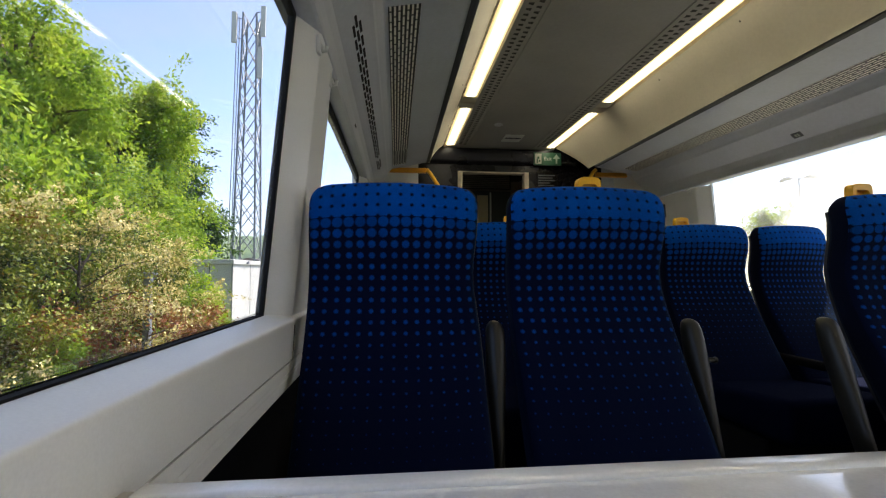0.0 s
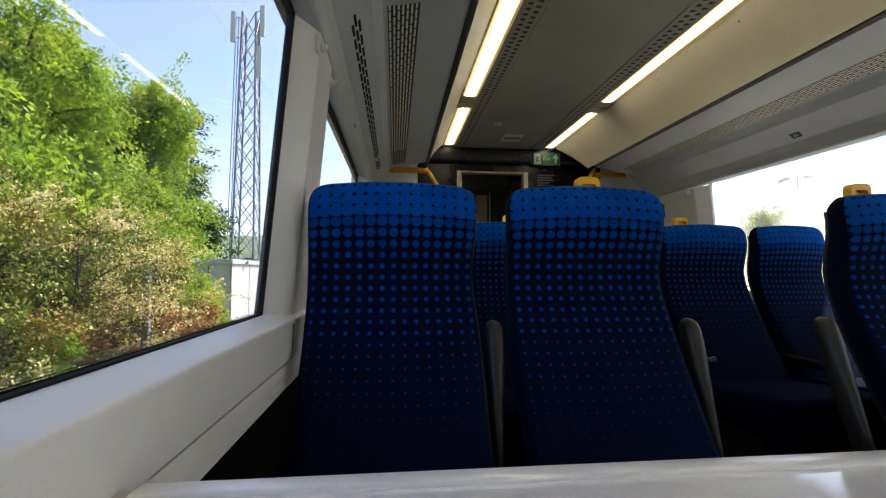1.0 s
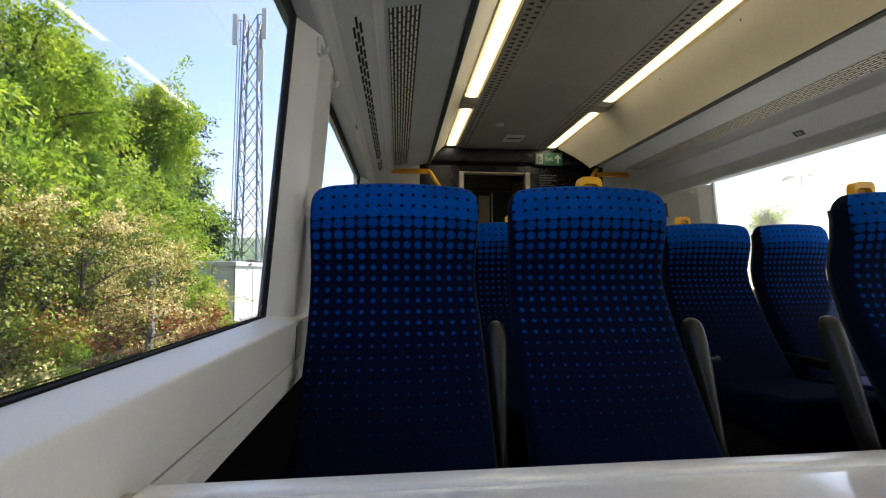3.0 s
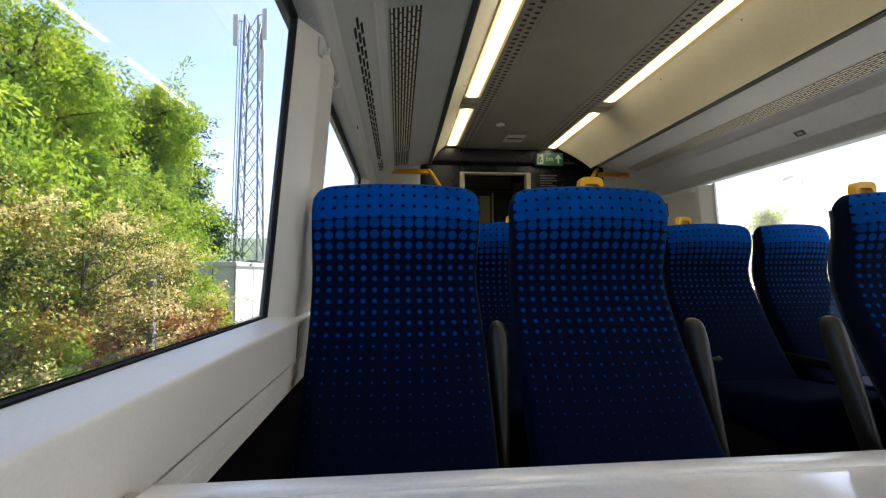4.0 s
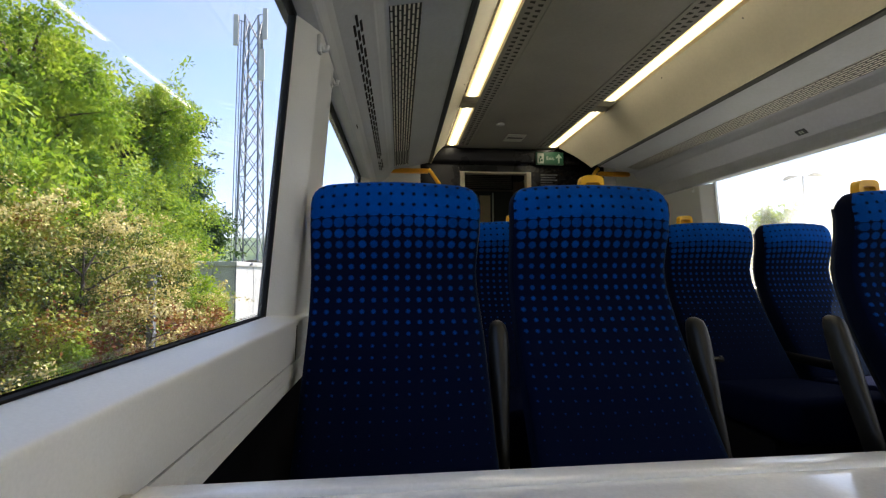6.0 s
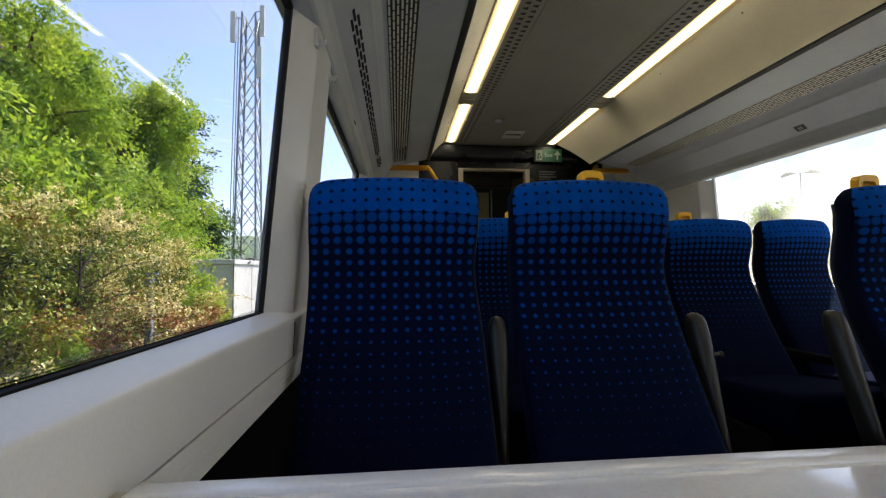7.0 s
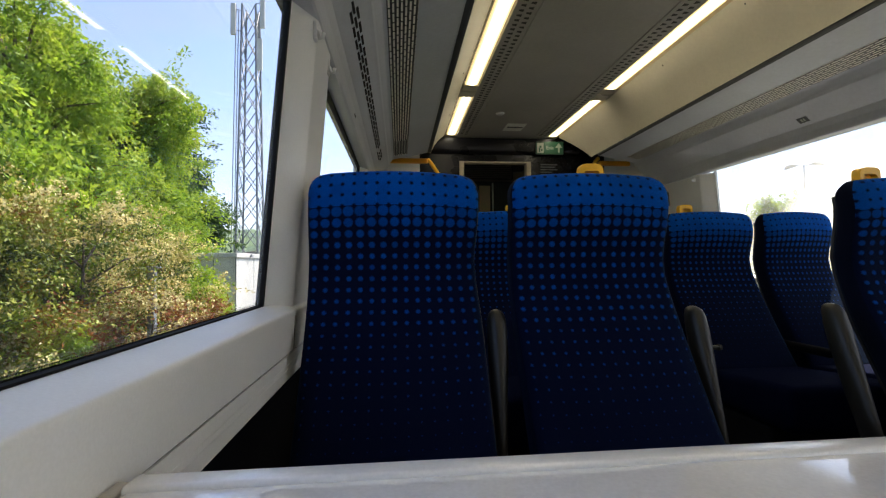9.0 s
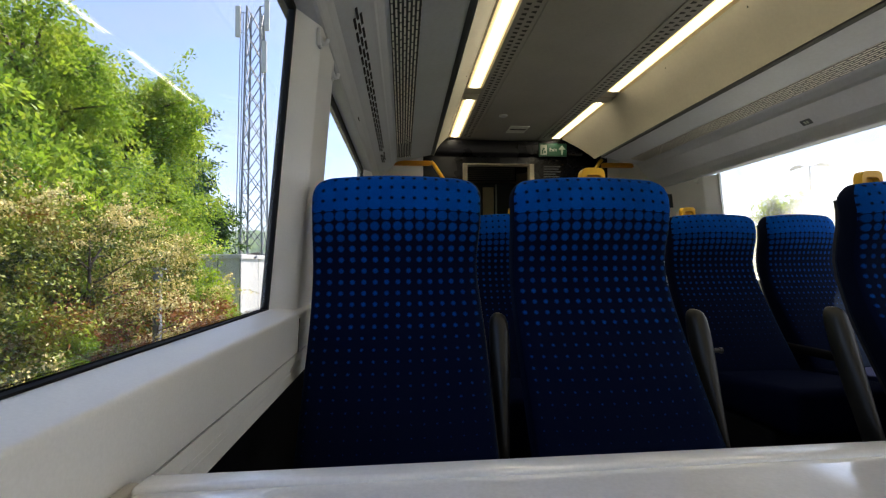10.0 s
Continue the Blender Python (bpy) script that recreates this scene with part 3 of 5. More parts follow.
box(bm, -0.02, 0.13, -0.012, 0.0, 0.3, 1.96, 0.004)
part("door_panel", bm, surface("warm_door_laminate", (0.72, 0.58, 0.38), 0.4), door, "warm beige door panel")
bm = bmesh.new()
box(bm, 0.155, 0.175, -0.02, 0.0, 0.2, 2.0, 0.004)
part("edge_strip", bm, M_SIGNWHITE, door, "pale upright edge strip")
vent = thing("lobby_grille", "dark slatted air grille above the lobby door", "air grille", at=(0.0, 5.2, 0.0))
for i in range(9):
    bm = bmesh.new()
    box(bm, -0.42, 0.33, -0.012, 0.012, 1.90 + 0.022 * i, 1.912 + 0.022 * i)
    part("slat", bm, M_LOBBY, vent)
bm = bmesh.new()
box(bm, -0.44, 0.35, 0.013, 0.03, 1.89, 2.15)
part("backing", bm, M_BLACK, vent)
bm = bmesh.new()
box(bm, -1.42, 1.42, Y0 - 0.06, Y0, 0, 2.2)
structure(part("wall_back", bm, M_WHITE), "plain off-white end wall of the coach", "wall")

# ---- windows ----
def window(flip, a, b, number):
    root = thing("window_%d" % number, "large fixed double-glazed coach window in a black rubber seal" if flip > 0 else "large fixed coach window with bright sky behind it", "window")
    tagged(root, kind="structure")
    bm = bmesh.new()
    uv = bm.loops.layers.uv.new("UVMap")
    lo, hi = SILL_Z - 0.005, TOP_Z if flip > 0 else 0.645
    def put(z, y, off):
        return bm.verts.new((flip * (glass_x(z) + off + CX), y, z + CZ))
    uve = bm.loops.layers.uv.new("Edge")
    quad = [(lo, a), (lo, b), (hi, b), (hi, a)]
    fr = bm.faces.new([put(z, y, -0.002) for z, y in quad])
    bk = bm.faces.new([put(z, y, -0.0035) for z, y in quad])
    for f in (fr, bk):
        for lp, (z, y) in zip(f.loops, quad):
            lp[uv].uv = (y, z - lo)
            lp[uve].uv = (b - y, 0)
    pane = part("pane", bm, M_GLASS if flip > 0 else M_GLASS_GLARE, root)
    pane.visible_shadow = False
    bm = bmesh.new()
    w = 0.013
    def strip(z0, y0, z1, y1, z2, y2, z3, y3):
        q = [(z0, y0), (z1, y1), (z2, y2), (z3, y3)]
        f1 = [put2(z, y, 0.006) for z, y in q]
        f2 = [put2(z, y, -0.01) for z, y in q]
        bm.faces.new(f1)
        bm.faces.new(f2)
        for i in range(4):
            bm.faces.new((f1[i], f1[(i + 1) % 4], f2[(i + 1) % 4], f2[i]))
    def put2(z, y, off):
        return bm.verts.new((flip * (glass_x(z) + off + CX), y, z + CZ))
    g = 0.003
    strip(lo, a, lo, b, lo + g, b - w, lo + g, a + w)
    strip(hi, a, hi, b, hi - w, b - w, hi - w, a + w)
    strip(lo, a, lo + g, a + w, hi - w, a + w, hi, a)
    strip(lo, b, lo + g, b - w, hi - w, b - w, hi, b)
    part("seal", bm, M_RUBBER if flip > 0 else M_SILL, root, "black rubber window seal" if flip > 0 else "pale window surround")
    if flip > 0 and a < 0.0 < b:
        bm = bmesh.new()
        for y, z, r in ((0.428, 0.060, 0.0009), (0.402, 0.145, 0.0007), (1.004, 0.373, 0.0013), (0.99, 0.385, 0.0009), (0.72, 0.236, 0.0008), (0.876, 0.11, 0.0007)):
            x = flip * (glass_x(z) + CX)
            ring = [bm.verts.new((x, y + r * math.cos(q * 1.0472), z + CZ + 1.5 * r * math.sin(q * 1.0472))) for q in range(6)]
            tip = bm.verts.new((x + 0.0006, y, z + CZ))
            foot = bm.verts.new((x - 0.0008, y, z + CZ))
            for q in range(6):
                bm.faces.new((ring[q], ring[(q + 1) % 6], tip))
                bm.faces.new((ring[(q + 1) % 6], ring[q], foot))
        tagged(part("specks", bm, M_RUBBER, root, "tiny dark specks of dirt"), kind="stuff")


k = 1
for flip in (1, -1):
    for a, b in WINDOWS:
        window(flip, a, b + (0.06 if flip < 0 and b > 2 else 0.0), k)
        k += 1

# ---- table ----
table = thing("table", "light grey laminate coach table fixed to the side wall", "table", at=(-0.8, 0.05, 0.0))
TZ = 0.7198
bm = bmesh.new()
fs = box(bm, -0.432, 0.52, -0.40, 0.404, TZ - 0.03, TZ, 0.008, 4)
part("tabletop", bm, M_TABLE, table)
bm = bmesh.new()
box(bm, -0.431, 0.515, 0.374, 0.4030, TZ - 0.006, TZ + 0.0055, 0.0052, 5)
part("lip", bm, M_RIM, table, "rounded raised rim", smooth=40)
bm = bmesh.new()
box(bm, -0.4445, -0.432, -0.40, 0.396, TZ - 0.032, TZ + 0.002, 0.003)
part("wall_edge", bm, M_TRIM, table, "beige edging strip against the wall")
bm = bmesh.new()
box(bm, 0.36, 0.42, -0.05, 0.05, 0.0, TZ - 0.03, 0.01)
part("leg", bm, M_ARM, table)

for ob in table.children:                  # top tilted so its far edge mirrors the bright window as a highlight
    if ob.name.split(".")[0] != "leg":
        for v in ob.data.vertices:
            v.co.z += (0.404 - v.co.y) * 0.027
M_SCRATCH = surface("table_scratch", (0.42, 0.41, 0.4), 0.5)
bm = bmesh.new()
for x, y, dx, dy in ((-0.62, 0.30, 0.020, -0.004), (-0.604, 0.294, 0.012, -0.001), (-0.70, 0.335, 0.010, 0.002)):
    x, y = x + 0.8, y - 0.05
    tube(bm, [(p, q, TZ + (0.404 - q) * 0.027) for p, q in ((x, y), (x + dx * 0.5, y + dy * 0.7), (x + dx, y + dy))], 0.0005, 5)
tagged(part("scratches", bm, M_SCRATCH, table, "fine grey scratches in the laminate"), kind="stuff")

# ---- seats ----
PROFILE = [(-0.50, 0.895), (-0.45, 0.925), (-0.40, 0.958), (-0.35, 0.990), (-0.30, 1.021), (-0.25, 1.051), (-0.20, 1.081), (-0.15, 1.108), (-0.10, 1.130), (-0.05, 1.146), (0.0, 1.153),
           (0.05, 1.148), (0.10, 1.139), (0.15, 1.137), (0.18, 1.142)]
TOP = 0.228
SEAT_W = 0.430


def backrest_mesh(bm):
    """The padded back: rounded section, reclined and waisted profile, soft crest. Slot 0 patterned cloth, slot 1 plain navy."""
    uv = bm.loops.layers.uv.new("UVMap")
    rows = [(z, y, 0.0) for z, y in PROFILE]
    r = TOP - 0.18
    for th in (20, 40, 58, 74, 86):
        t = radians(th)
        rows.append((0.18 + r * math.sin(t), 1.144, r * (1 - math.cos(t))))
    half = SEAT_W / 2
    rings, arcs, arc, prev = [], [], 0.0, None
    for z, y, inset in rows:
        hw = half - inset * 0.75
        waist = 0.011 * math.exp(-((z + 0.01) / 0.1) ** 2)        # drawn in on the aisle side only
        thick = (0.085 if z > -0.1 else 0.085 + (-0.1 - z) * 0.12) - inset * 1.0
        front = y + inset * 0.55
        pts = []
        cr = 0.022
        bulge = 0.004 + 0.014 * math.exp(-((z - 0.14) / 0.08) ** 2) + 0.012 * math.exp(-((z + 0.28) / 0.12) ** 2)
        xs = [hw - cr - (2 * (hw - cr)) * i / 14 for i in range(15)]
        for t in (90, 67, 45, 22):
            pts.append((hw - cr + cr * math.sin(radians(t)), front + cr - cr * math.cos(radians(t)), 0))
        for x in xs:
            pts.append((x, front - bulge * (1 - (x / half) ** 2), 0))
        for t in (22, 45, 67, 90):
            pts.append((-hw + cr - cr * math.sin(radians(t)), front + cr - cr * math.cos(radians(t)), 0))
        pts += [(-hw, front + thick * 0.7, 1), (-hw + 0.02, front + thick, 1), (hw - 0.02, front + thick, 1), (hw, front + thick * 0.7, 1)]
        drop = [0.012 * (x / half) ** 2 * max(0.0, min(1.0, (z - 0.02) / 0.16)) for x, _, _ in pts]
        rings.append([(bm.verts.new((x - waist * max(0.0, x / half), py, z + CZ - dz)), x) for (x, py, _), dz in zip(pts, drop)])
        p = Vector((0, front, z))
        if prev is not None:
            arc += (p - prev).length
        prev = p
        arcs.append(arc)
    n = len(rings[0])
    for i in range(len(rings) - 1):
        for k in range(n):
            k2 = (k + 1) % n
            f = bm.faces.new((rings[i][k][0], rings[i][k2][0], rings[i + 1][k2][0], rings[i + 1][k][0]))
            f.material_index = 0 if 1 <= k <= 20 else 1
            f.smooth = True
            for lp, (ri, kk) in zip(f.loops, ((i, k), (i, k2), (i + 1, k2), (i + 1, k))):
                lp[uv].uv = (rings[ri][kk][1] + CELL * 50.5, arcs[-1] - arcs[ri] - 0.016)
    bm.faces.new([v for v, _ in rings[0]]).material_index = 1
    bm.faces.new([v for v, _ in rings[-1]])
    return rings


def build_seat():
    """One seat in a local frame: x across its middle, y along the coach from the row's datum."""
    seat = thing("coach_seat", "coach seat in blue and navy dotted moquette, facing the table bay", "seat", "coach seats")
    bm = bmesh.new()
    backrest_mesh(bm)
    back = part("backrest", bm, [M_MOQ, M_NAVY], seat)
    # piping down the aisle-side front edge
    for s in (1,):
        bm = bmesh.new()
        pts = [(s * (SEAT_W / 2 - 0.002 - 0.011 * math.exp(-((z + 0.01) / 0.1) ** 2)), y + 0.020, z + CZ) for z, y in PROFILE]
        r = TOP - 0.18
        for th in (20, 40, 58, 74):
            t = radians(th)
            i = r * (1 - math.cos(t))
            pts.append((s * (SEAT_W / 2 - 0.002 - 0.75 * i), 1.144 + 0.55 * i + 0.02, 0.18 + r * math.sin(t) + CZ - 0.010))
        tube(bm, pts, 0.0035, 6)
        part("piping", bm, M_PIPING, back, smooth=True)
    # rear shell
    bm = bmesh.new()
    sec = [(z, y + (0.085 if z > -0.1 else 0.085 + (-0.1 - z) * 0.12)) for z, y in PROFILE]
    fr = []
    for z, y in sec:
        fr.append([bm.verts.new((x, y + dy, z + CZ)) for x, dy in ((-0.195, 0.001), (0.195, 0.001), (0.185, 0.02), (-0.185, 0.02))])
    for a, b in zip(fr, fr[1:]):
        for i in range(4):
            bm.faces.new((a[i], a[(i + 1) % 4], b[(i + 1) % 4], b[i]))
    bm.faces.new(fr[0])
    bm.faces.new(fr[-1])
    part("rear_shell", bm, M_SHELL, seat, "dark grey moulded seat shell")
    # cushion
    bm = bmesh.new()
    fs = box(bm, -0.215, 0.215, 0.50, 1.0, 0.335, 0.455, 0.035, 4)
    for v in bm.verts:
        if v.co.z > 0.4:
            v.co.z += 0.02 * (v.co.x / 0.215) ** 2 + 0.045 * max(0, (0.75 - v.co.y) / 0.25) - 0.012
    part("cushion", bm, M_CUSHION, seat, "plain navy seat cushion", smooth=True)
    # box added at nearly full seat width to hide sunlit floor under the seats
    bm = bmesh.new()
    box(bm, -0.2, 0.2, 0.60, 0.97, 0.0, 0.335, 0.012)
    part("under_seat_box", bm, M_SHADE_BLACK, seat, "dark box added under the seat to cover the floor behind")
    return seat


ROW = 0.874
seat = build_seat()
SEAT_X = (-1.0035, -0.4875, 0.4875, 0.974)
seat.location = (SEAT_X[0], 0, 0)
for r in range(2):
    for i, x in enumerate(SEAT_X):
        if r == 0 and i == 0:
            continue
        if (r, i) == (1, 3):                   # the window seat of that row is narrower
            copy_thing(seat, pose(0.937, ROW, 0)).scale = (0.835, 1, 1)
        else:
            copy_thing(seat, pose(x, r * ROW, 0))


def build_arm():
    """Raised armrest paddle beside a seat back."""
    arm = thing("armrest", "dark grey plastic armrest standing raised against the seat back", "armrest", "armrests")
    bm = bmesh.new()
    rings = []
    path_pts = [(-0.48, 1.00, 0.009, 0.028), (-0.40, 1.03, 0.0115, 0.03), (-0.32, 1.06, 0.0145, 0.032), (-0.24, 1.088, 0.0185, 0.032), (-0.18, 1.108, 0.0188, 0.031), (-0.15, 1.116, 0.0174, 0.028), (-0.136, 1.12, 0.0142, 0.024), (-0.129, 1.122, 0.009, 0.018), (-0.126, 1.123, 0.004, 0.009)]
    for z, y, hx, hy in path_pts:
        ring = []
        for k in range(32):
            t = 6.28318 * k / 32
            c, s = math.cos(t), math.sin(t)
            ring.append(bm.verts.new((0.055 * min(0.0, z + 0.18) - 0.004 + 1.3 * hx * math.copysign(abs(c) ** 0.9, c), y + hy * math.copysign(abs(s) ** 0.9, s) + 0.02, z + CZ)))
        rings.append(ring)
    for a, b in zip(rings, rings[1:]):
        for k in range(32):
            bm.faces.new((a[k], a[(k + 1) % 32], b[(k + 1) % 32], b[k]))
    bm.faces.new(rings[0])
    bm.faces.new(rings[-1])
    part("arm_pad", bm, M_ARM, arm, smooth=True)
    bm = bmesh.new()
    box(bm, -0.10, 0.10, 0.99, 1.045, 0.405, 0.455, 0.006)
    part("mounting_bar", bm, M_SHADE_BLACK, arm, "dark bar fixing the armrest to the seat frames")
    bm = bmesh.new()
    tube(bm, [(0.012, 1.10, -0.228 + CZ), (0.034, 1.10, -0.228 + CZ)], 0.006, 10)
    tube(bm, [(0.032, 1.10, -0.228 + CZ), (0.04, 1.10, -0.228 + CZ)], 0.008, 10)
    part("pivot_pin", bm, M_ARM, arm)
    return arm


arm = build_arm()
ARM_X = (-0.746, -0.216, 0.185, 0.7455)
arm.location = (ARM_X[0], 0, 0)
for r in range(2):
    for i, x in enumerate(ARM_X):
        if (r or i) and (r, i) != (1, 3):
            a = copy_thing(arm, pose(x, r * ROW, 0))
            if i != 1:
                bpy.data.objects.remove([o for o in a.children if "pin" in o.name][0])


bpy.data.objects.remove([o for o in arm.children if "pin" in o.name][0])
# lowered armrest in the next row across the aisle
low = thing("armrest", "dark grey plastic armrest lowered between two seats", "armrest", "armrests", (0.7455, 0, 0))
bm = bmesh.new()
box(bm, -0.022, 0.022, 1.68, 2.02, 0.515, 0.55, 0.012, 3)
part("arm_pad", bm, M_ARM_SHADED, low, smooth=True)


def build_handle():
    """Yellow loop on the aisle corner of a seat back."""
    h = thing("handhold", "yellow plastic grab handle on the seat's aisle corner", "handhold", "seat handholds")
    bm = bmesh.new()
    rim = [(-0.034, 0.13), (-0.034, 0.25), (-0.0315, 0.261), (-0.025, 0.267), (-0.015, 0.269), (0.015, 0.269), (0.025, 0.267), (0.0315, 0.261), (0.034, 0.25), (0.034, 0.13)]
    inner = [(-0.023, 0.13), (-0.023, 0.240), (-0.021, 0.245), (-0.018, 0.248), (-0.012, 0.249), (0.012, 0.249), (0.018, 0.248), (0.021, 0.245), (0.023, 0.240), (0.023, 0.13)]
    rows4 = [[bm.verts.new((x, y, z + CZ)) for x, z in pts] for y, pts in ((1.228, rim), (1.228, inner), (1.256, inner), (1.256, rim))]
    for a, b in zip(rows4, rows4[1:] + rows4[:1]):
        for k in range(9):
            bm.faces.new((a[k], a[k + 1], b[k + 1], b[k]))
    for k in (0, 9):
        bm.faces.new([r[k] for r in rows4])
    bmesh.ops.bevel(bm, geom=[e for e in bm.edges if len(e.link_faces) == 2 and e.calc_face_angle(0) > 1.2], offset=0.004, segments=2, affect="EDGES")
    part("loop", bm, M_YELLOW, h, smooth=40)
    bm = bmesh.new()
    box(bm, -0.023, 0.023, 1.246, 1.25, 0.12 + CZ, 0.249 + CZ)
    part("backplate", bm, M_YELLOW, h)
    return h


handle = build_handle()
HANDLE_X = (-0.452, 0.415)
handle.location = (HANDLE_X[0], 0, 0)
for r in range(2):
    for i, x in enumerate(HANDLE_X):
        if r or i:
            copy_thing(handle, pose(x, r * ROW, 0))

# ---- fittings ----
sign = thing("exit_sign", "green exit sign with white pictogram, word and arrow", "sign", at=(1.472 + CX, BH - 0.062, 1.10 + CZ))
bm = bmesh.new()
box(bm, -0.138, 0.138, -0.006, 0.012, -0.063, 0.063, 0.004)
part("sign_plate", bm, M_GREEN, sign)
bm = bmesh.new()
box(bm, -0.125, -0.062, -0.0085, -0.006, -0.05, 0.05)
part("pictogram_panel", bm, M_SIGNPALE, sign, "white pictogram square")
bm = bmesh.new()
for x0, x1, z0, z1 in ((-0.112, -0.098, -0.04, 0.0), (-0.104, -0.084, 0.0, 0.02), (-0.09, -0.074, -0.03, -0.01)):
    box(bm, x0, x1, -0.0105, -0.0085, z0, z1)
part("pictogram_mark", bm, M_GREEN, sign)
bm = bmesh.new()
box(bm, 0.082, 0.098, -0.0085, -0.006, -0.045, 0.012)
vs = [bm.verts.new((x, y, z)) for y in (-0.0085, -0.006) for x, z in ((0.055, 0.004), (0.125, 0.004), (0.09, 0.048))]
bm.faces.new(vs[:3])
bm.faces.new(vs[3:])
for i in range(3):
    bm.faces.new((vs[i], vs[(i + 1) % 3], vs[3 + (i + 1) % 3], vs[3 + i]))
part("arrow", bm, M_SIGNPALE, sign)


def lettering(body, size, at, parent, material, turn=(90, 0, 0)):
    cu = bpy.data.curves.new("lettering", "FONT")
    cu.body, cu.size, cu.extrude, cu.align_x, cu.align_y = body, size, 0.001, "CENTER", "CENTER"
    ob = new("lettering", cu)
    ob.data.materials.append(material)
    ob.parent = parent
    ob.matrix_basis = pose(*at, *turn)
    return ob


lettering("Exit", 0.05, (0.002, -0.0075, 0.0), sign, M_SIGNPALE)

# notice below the sign
notice = thing("notice", "dark notice with rows of pale print on the bulkhead", "notice", at=(1.485 + CX, BH - 0.004, 0.9 + CZ))
bm = bmesh.new()
box(bm, -0.105, 0.105, -0.004, 0.004, -0.075, 0.075, 0.002)
part("notice_plate", bm, M_BLACK, notice)
bm = bmesh.new()
for i, (w, z) in enumerate(((0.17, 0.05), (0.15, 0.025), (0.17, 0.0), (0.12, -0.025), (0.16, -0.05))):
    box(bm, -0.09, -0.09 + w, -0.0055, -0.004, z - 0.006, z + 0.006)
part("print_bars", bm, surface("notice_print", (0.05, 0.053, 0.062), 0.6), notice)

# ceiling notice
plate = thing("ceiling_notice", "small pale notice plate on the ceiling near the doorway", "notice", at=(1.04 + CX, 3.94, 1.203 + CZ))
bm = bmesh.new()
box(bm, -0.085, 0.085, -0.10, 0.10, -0.008, 0.0, 0.003)
part("plate", bm, M_SIGNWHITE, plate)
bm = bmesh.new()
box(bm, -0.07, 0.07, -0.03, 0.0, -0.0095, -0.008)
part("print_bars", bm, M_LABEL, plate)

# small round detector on the ceiling
det = thing("ceiling_detector", "small round grey detector on the ceiling", "detector", at=(0.83 + CX, 3.58, 1.203 + CZ))
bm = bmesh.new()
tube(bm, [(0, 0, 0.0), (0, 0, -0.008), (0, 0, -0.014)], [0.036, 0.034, 0.02], 20)
part("housing", bm, M_GREY, det)
for sx, y in ((0.41, 1.45), (1.59, 2.55), (0.41, 2.75), (1.59, 1.9), (0.41, 3.55)):
    screw = thing("screw", "tiny dull grey screw head in the ceiling cove", "screw", "cove screws", (sx + CX, y, 1.1675 + CZ))
    bm = bmesh.new()
    tube(bm, [(0, 0, 0.004), (0, 0, -0.003), (0, 0, -0.005)], [0.003, 0.003, 0.002], 10)
    part("head", bm, M_SHELL, screw)

# seat number tag on the far cornice
tag = thing("seat_number_tag", "small dark seat number tag on the cornice", "label", at=(1.145, 2.19, 1.655))
bm = bmesh.new()
box(bm, -0.018, 0.018, -0.03, 0.03, -0.0025, 0.0025, 0.001)
part("tag_plate", bm, M_LABEL, tag)
bm = bmesh.new()
box(bm, -0.009, 0.009, -0.012, -0.003, -0.004, -0.0025)
box(bm, -0.009, 0.009, 0.003, 0.012, -0.004, -0.0025)
part("print_bars", bm, M_SIGNPALE, tag)
tag.rotation_euler = (0, radians(40), 0)

# small dark sign standing off the far wall
flag = thing("flag_sign", "small dark sign projecting from the side wall", "sign", at=(1.19, 3.5, 1.42))
bm = bmesh.new()
box(bm, -0.05, 0.05, -0.006, 0.006, -0.055, 0.055, 0.003)
part("sign_plate", bm, M_LABEL, flag)

# coat hooks on the near post
for side, y, z in ((1, 1.175, 0.585), (1, 1.375, 0.58), (-1, 3.16, 0.6)):
    x = glass_x(z) + 0.047
    hook = thing("coat_hook", "small white plastic coat hook on the window post", "coat hook", "coat hooks", (side * (x + CX), y, z + CZ))
    hook.rotation_euler = (0, 0, 0 if side > 0 else radians(180))
    bm = bmesh.new()
    box(bm, -0.004, 0.006, -0.012, 0.012, -0.022, 0.026, 0.003)
    part("hook_plate", bm, M_SILL, hook)
    bm = bmesh.new()
    tube(bm, [(0.004, 0, 0.004), (0.012, -0.002, -0.016), (0.02, -0.004, -0.014), (0.022, -0.004, -0.002)], 0.0055, 8)
    part("hook_arm", bm, M_SILL, hook, smooth=True)

# grab rails at the end of the cornices
for flip in (1, -1):
    rail = thing("grab_rail", "bent orange painted grab rail at the bulkhead end of the cornice", "grab rail", "grab rails", (flip * (0.27 + CX) + (0.15 if flip < 0 else 0.0), 4.05, 0.93 + CZ))
    bm = bmesh.new()
    box(bm, -0.34 if flip == 1 else 0.0, 0.0 if flip == 1 else 0.34, 0.0, 0.05, -0.035, 0.005, 0.006)
    part("bracket", bm, M_ORANGE, rail)
    bm = bmesh.new()
    up = 0.0 if flip > 0 else 0.035
    tube(bm, [(0, 0.02, up), (flip * 0.03, 0.02, up - 0.03), (flip * 0.12, 0.03, -0.165), (flip * 0.135, 0.035, -0.22), (flip * 0.135, 0.035, -1.85)], 0.017, 10)
    part("pole", bm, M_YELLOW, rail, smooth=True)

# ---- outside: ground and distance ----
GZ = -1.15
M_GRASS = surface("lineside_grass", (0.09, 0.1, 0.03), 0.9, grain=0.5, grain_scale=14, stain=0.5, stain_scale=0.6, bump=0.6)
bm = bmesh.new()
box(bm, -2600, 2600, -2600, 2600, GZ - 1, GZ)
structure(part("ground", bm, M_GRASS), "rough lineside grass running to the horizon", "ground")

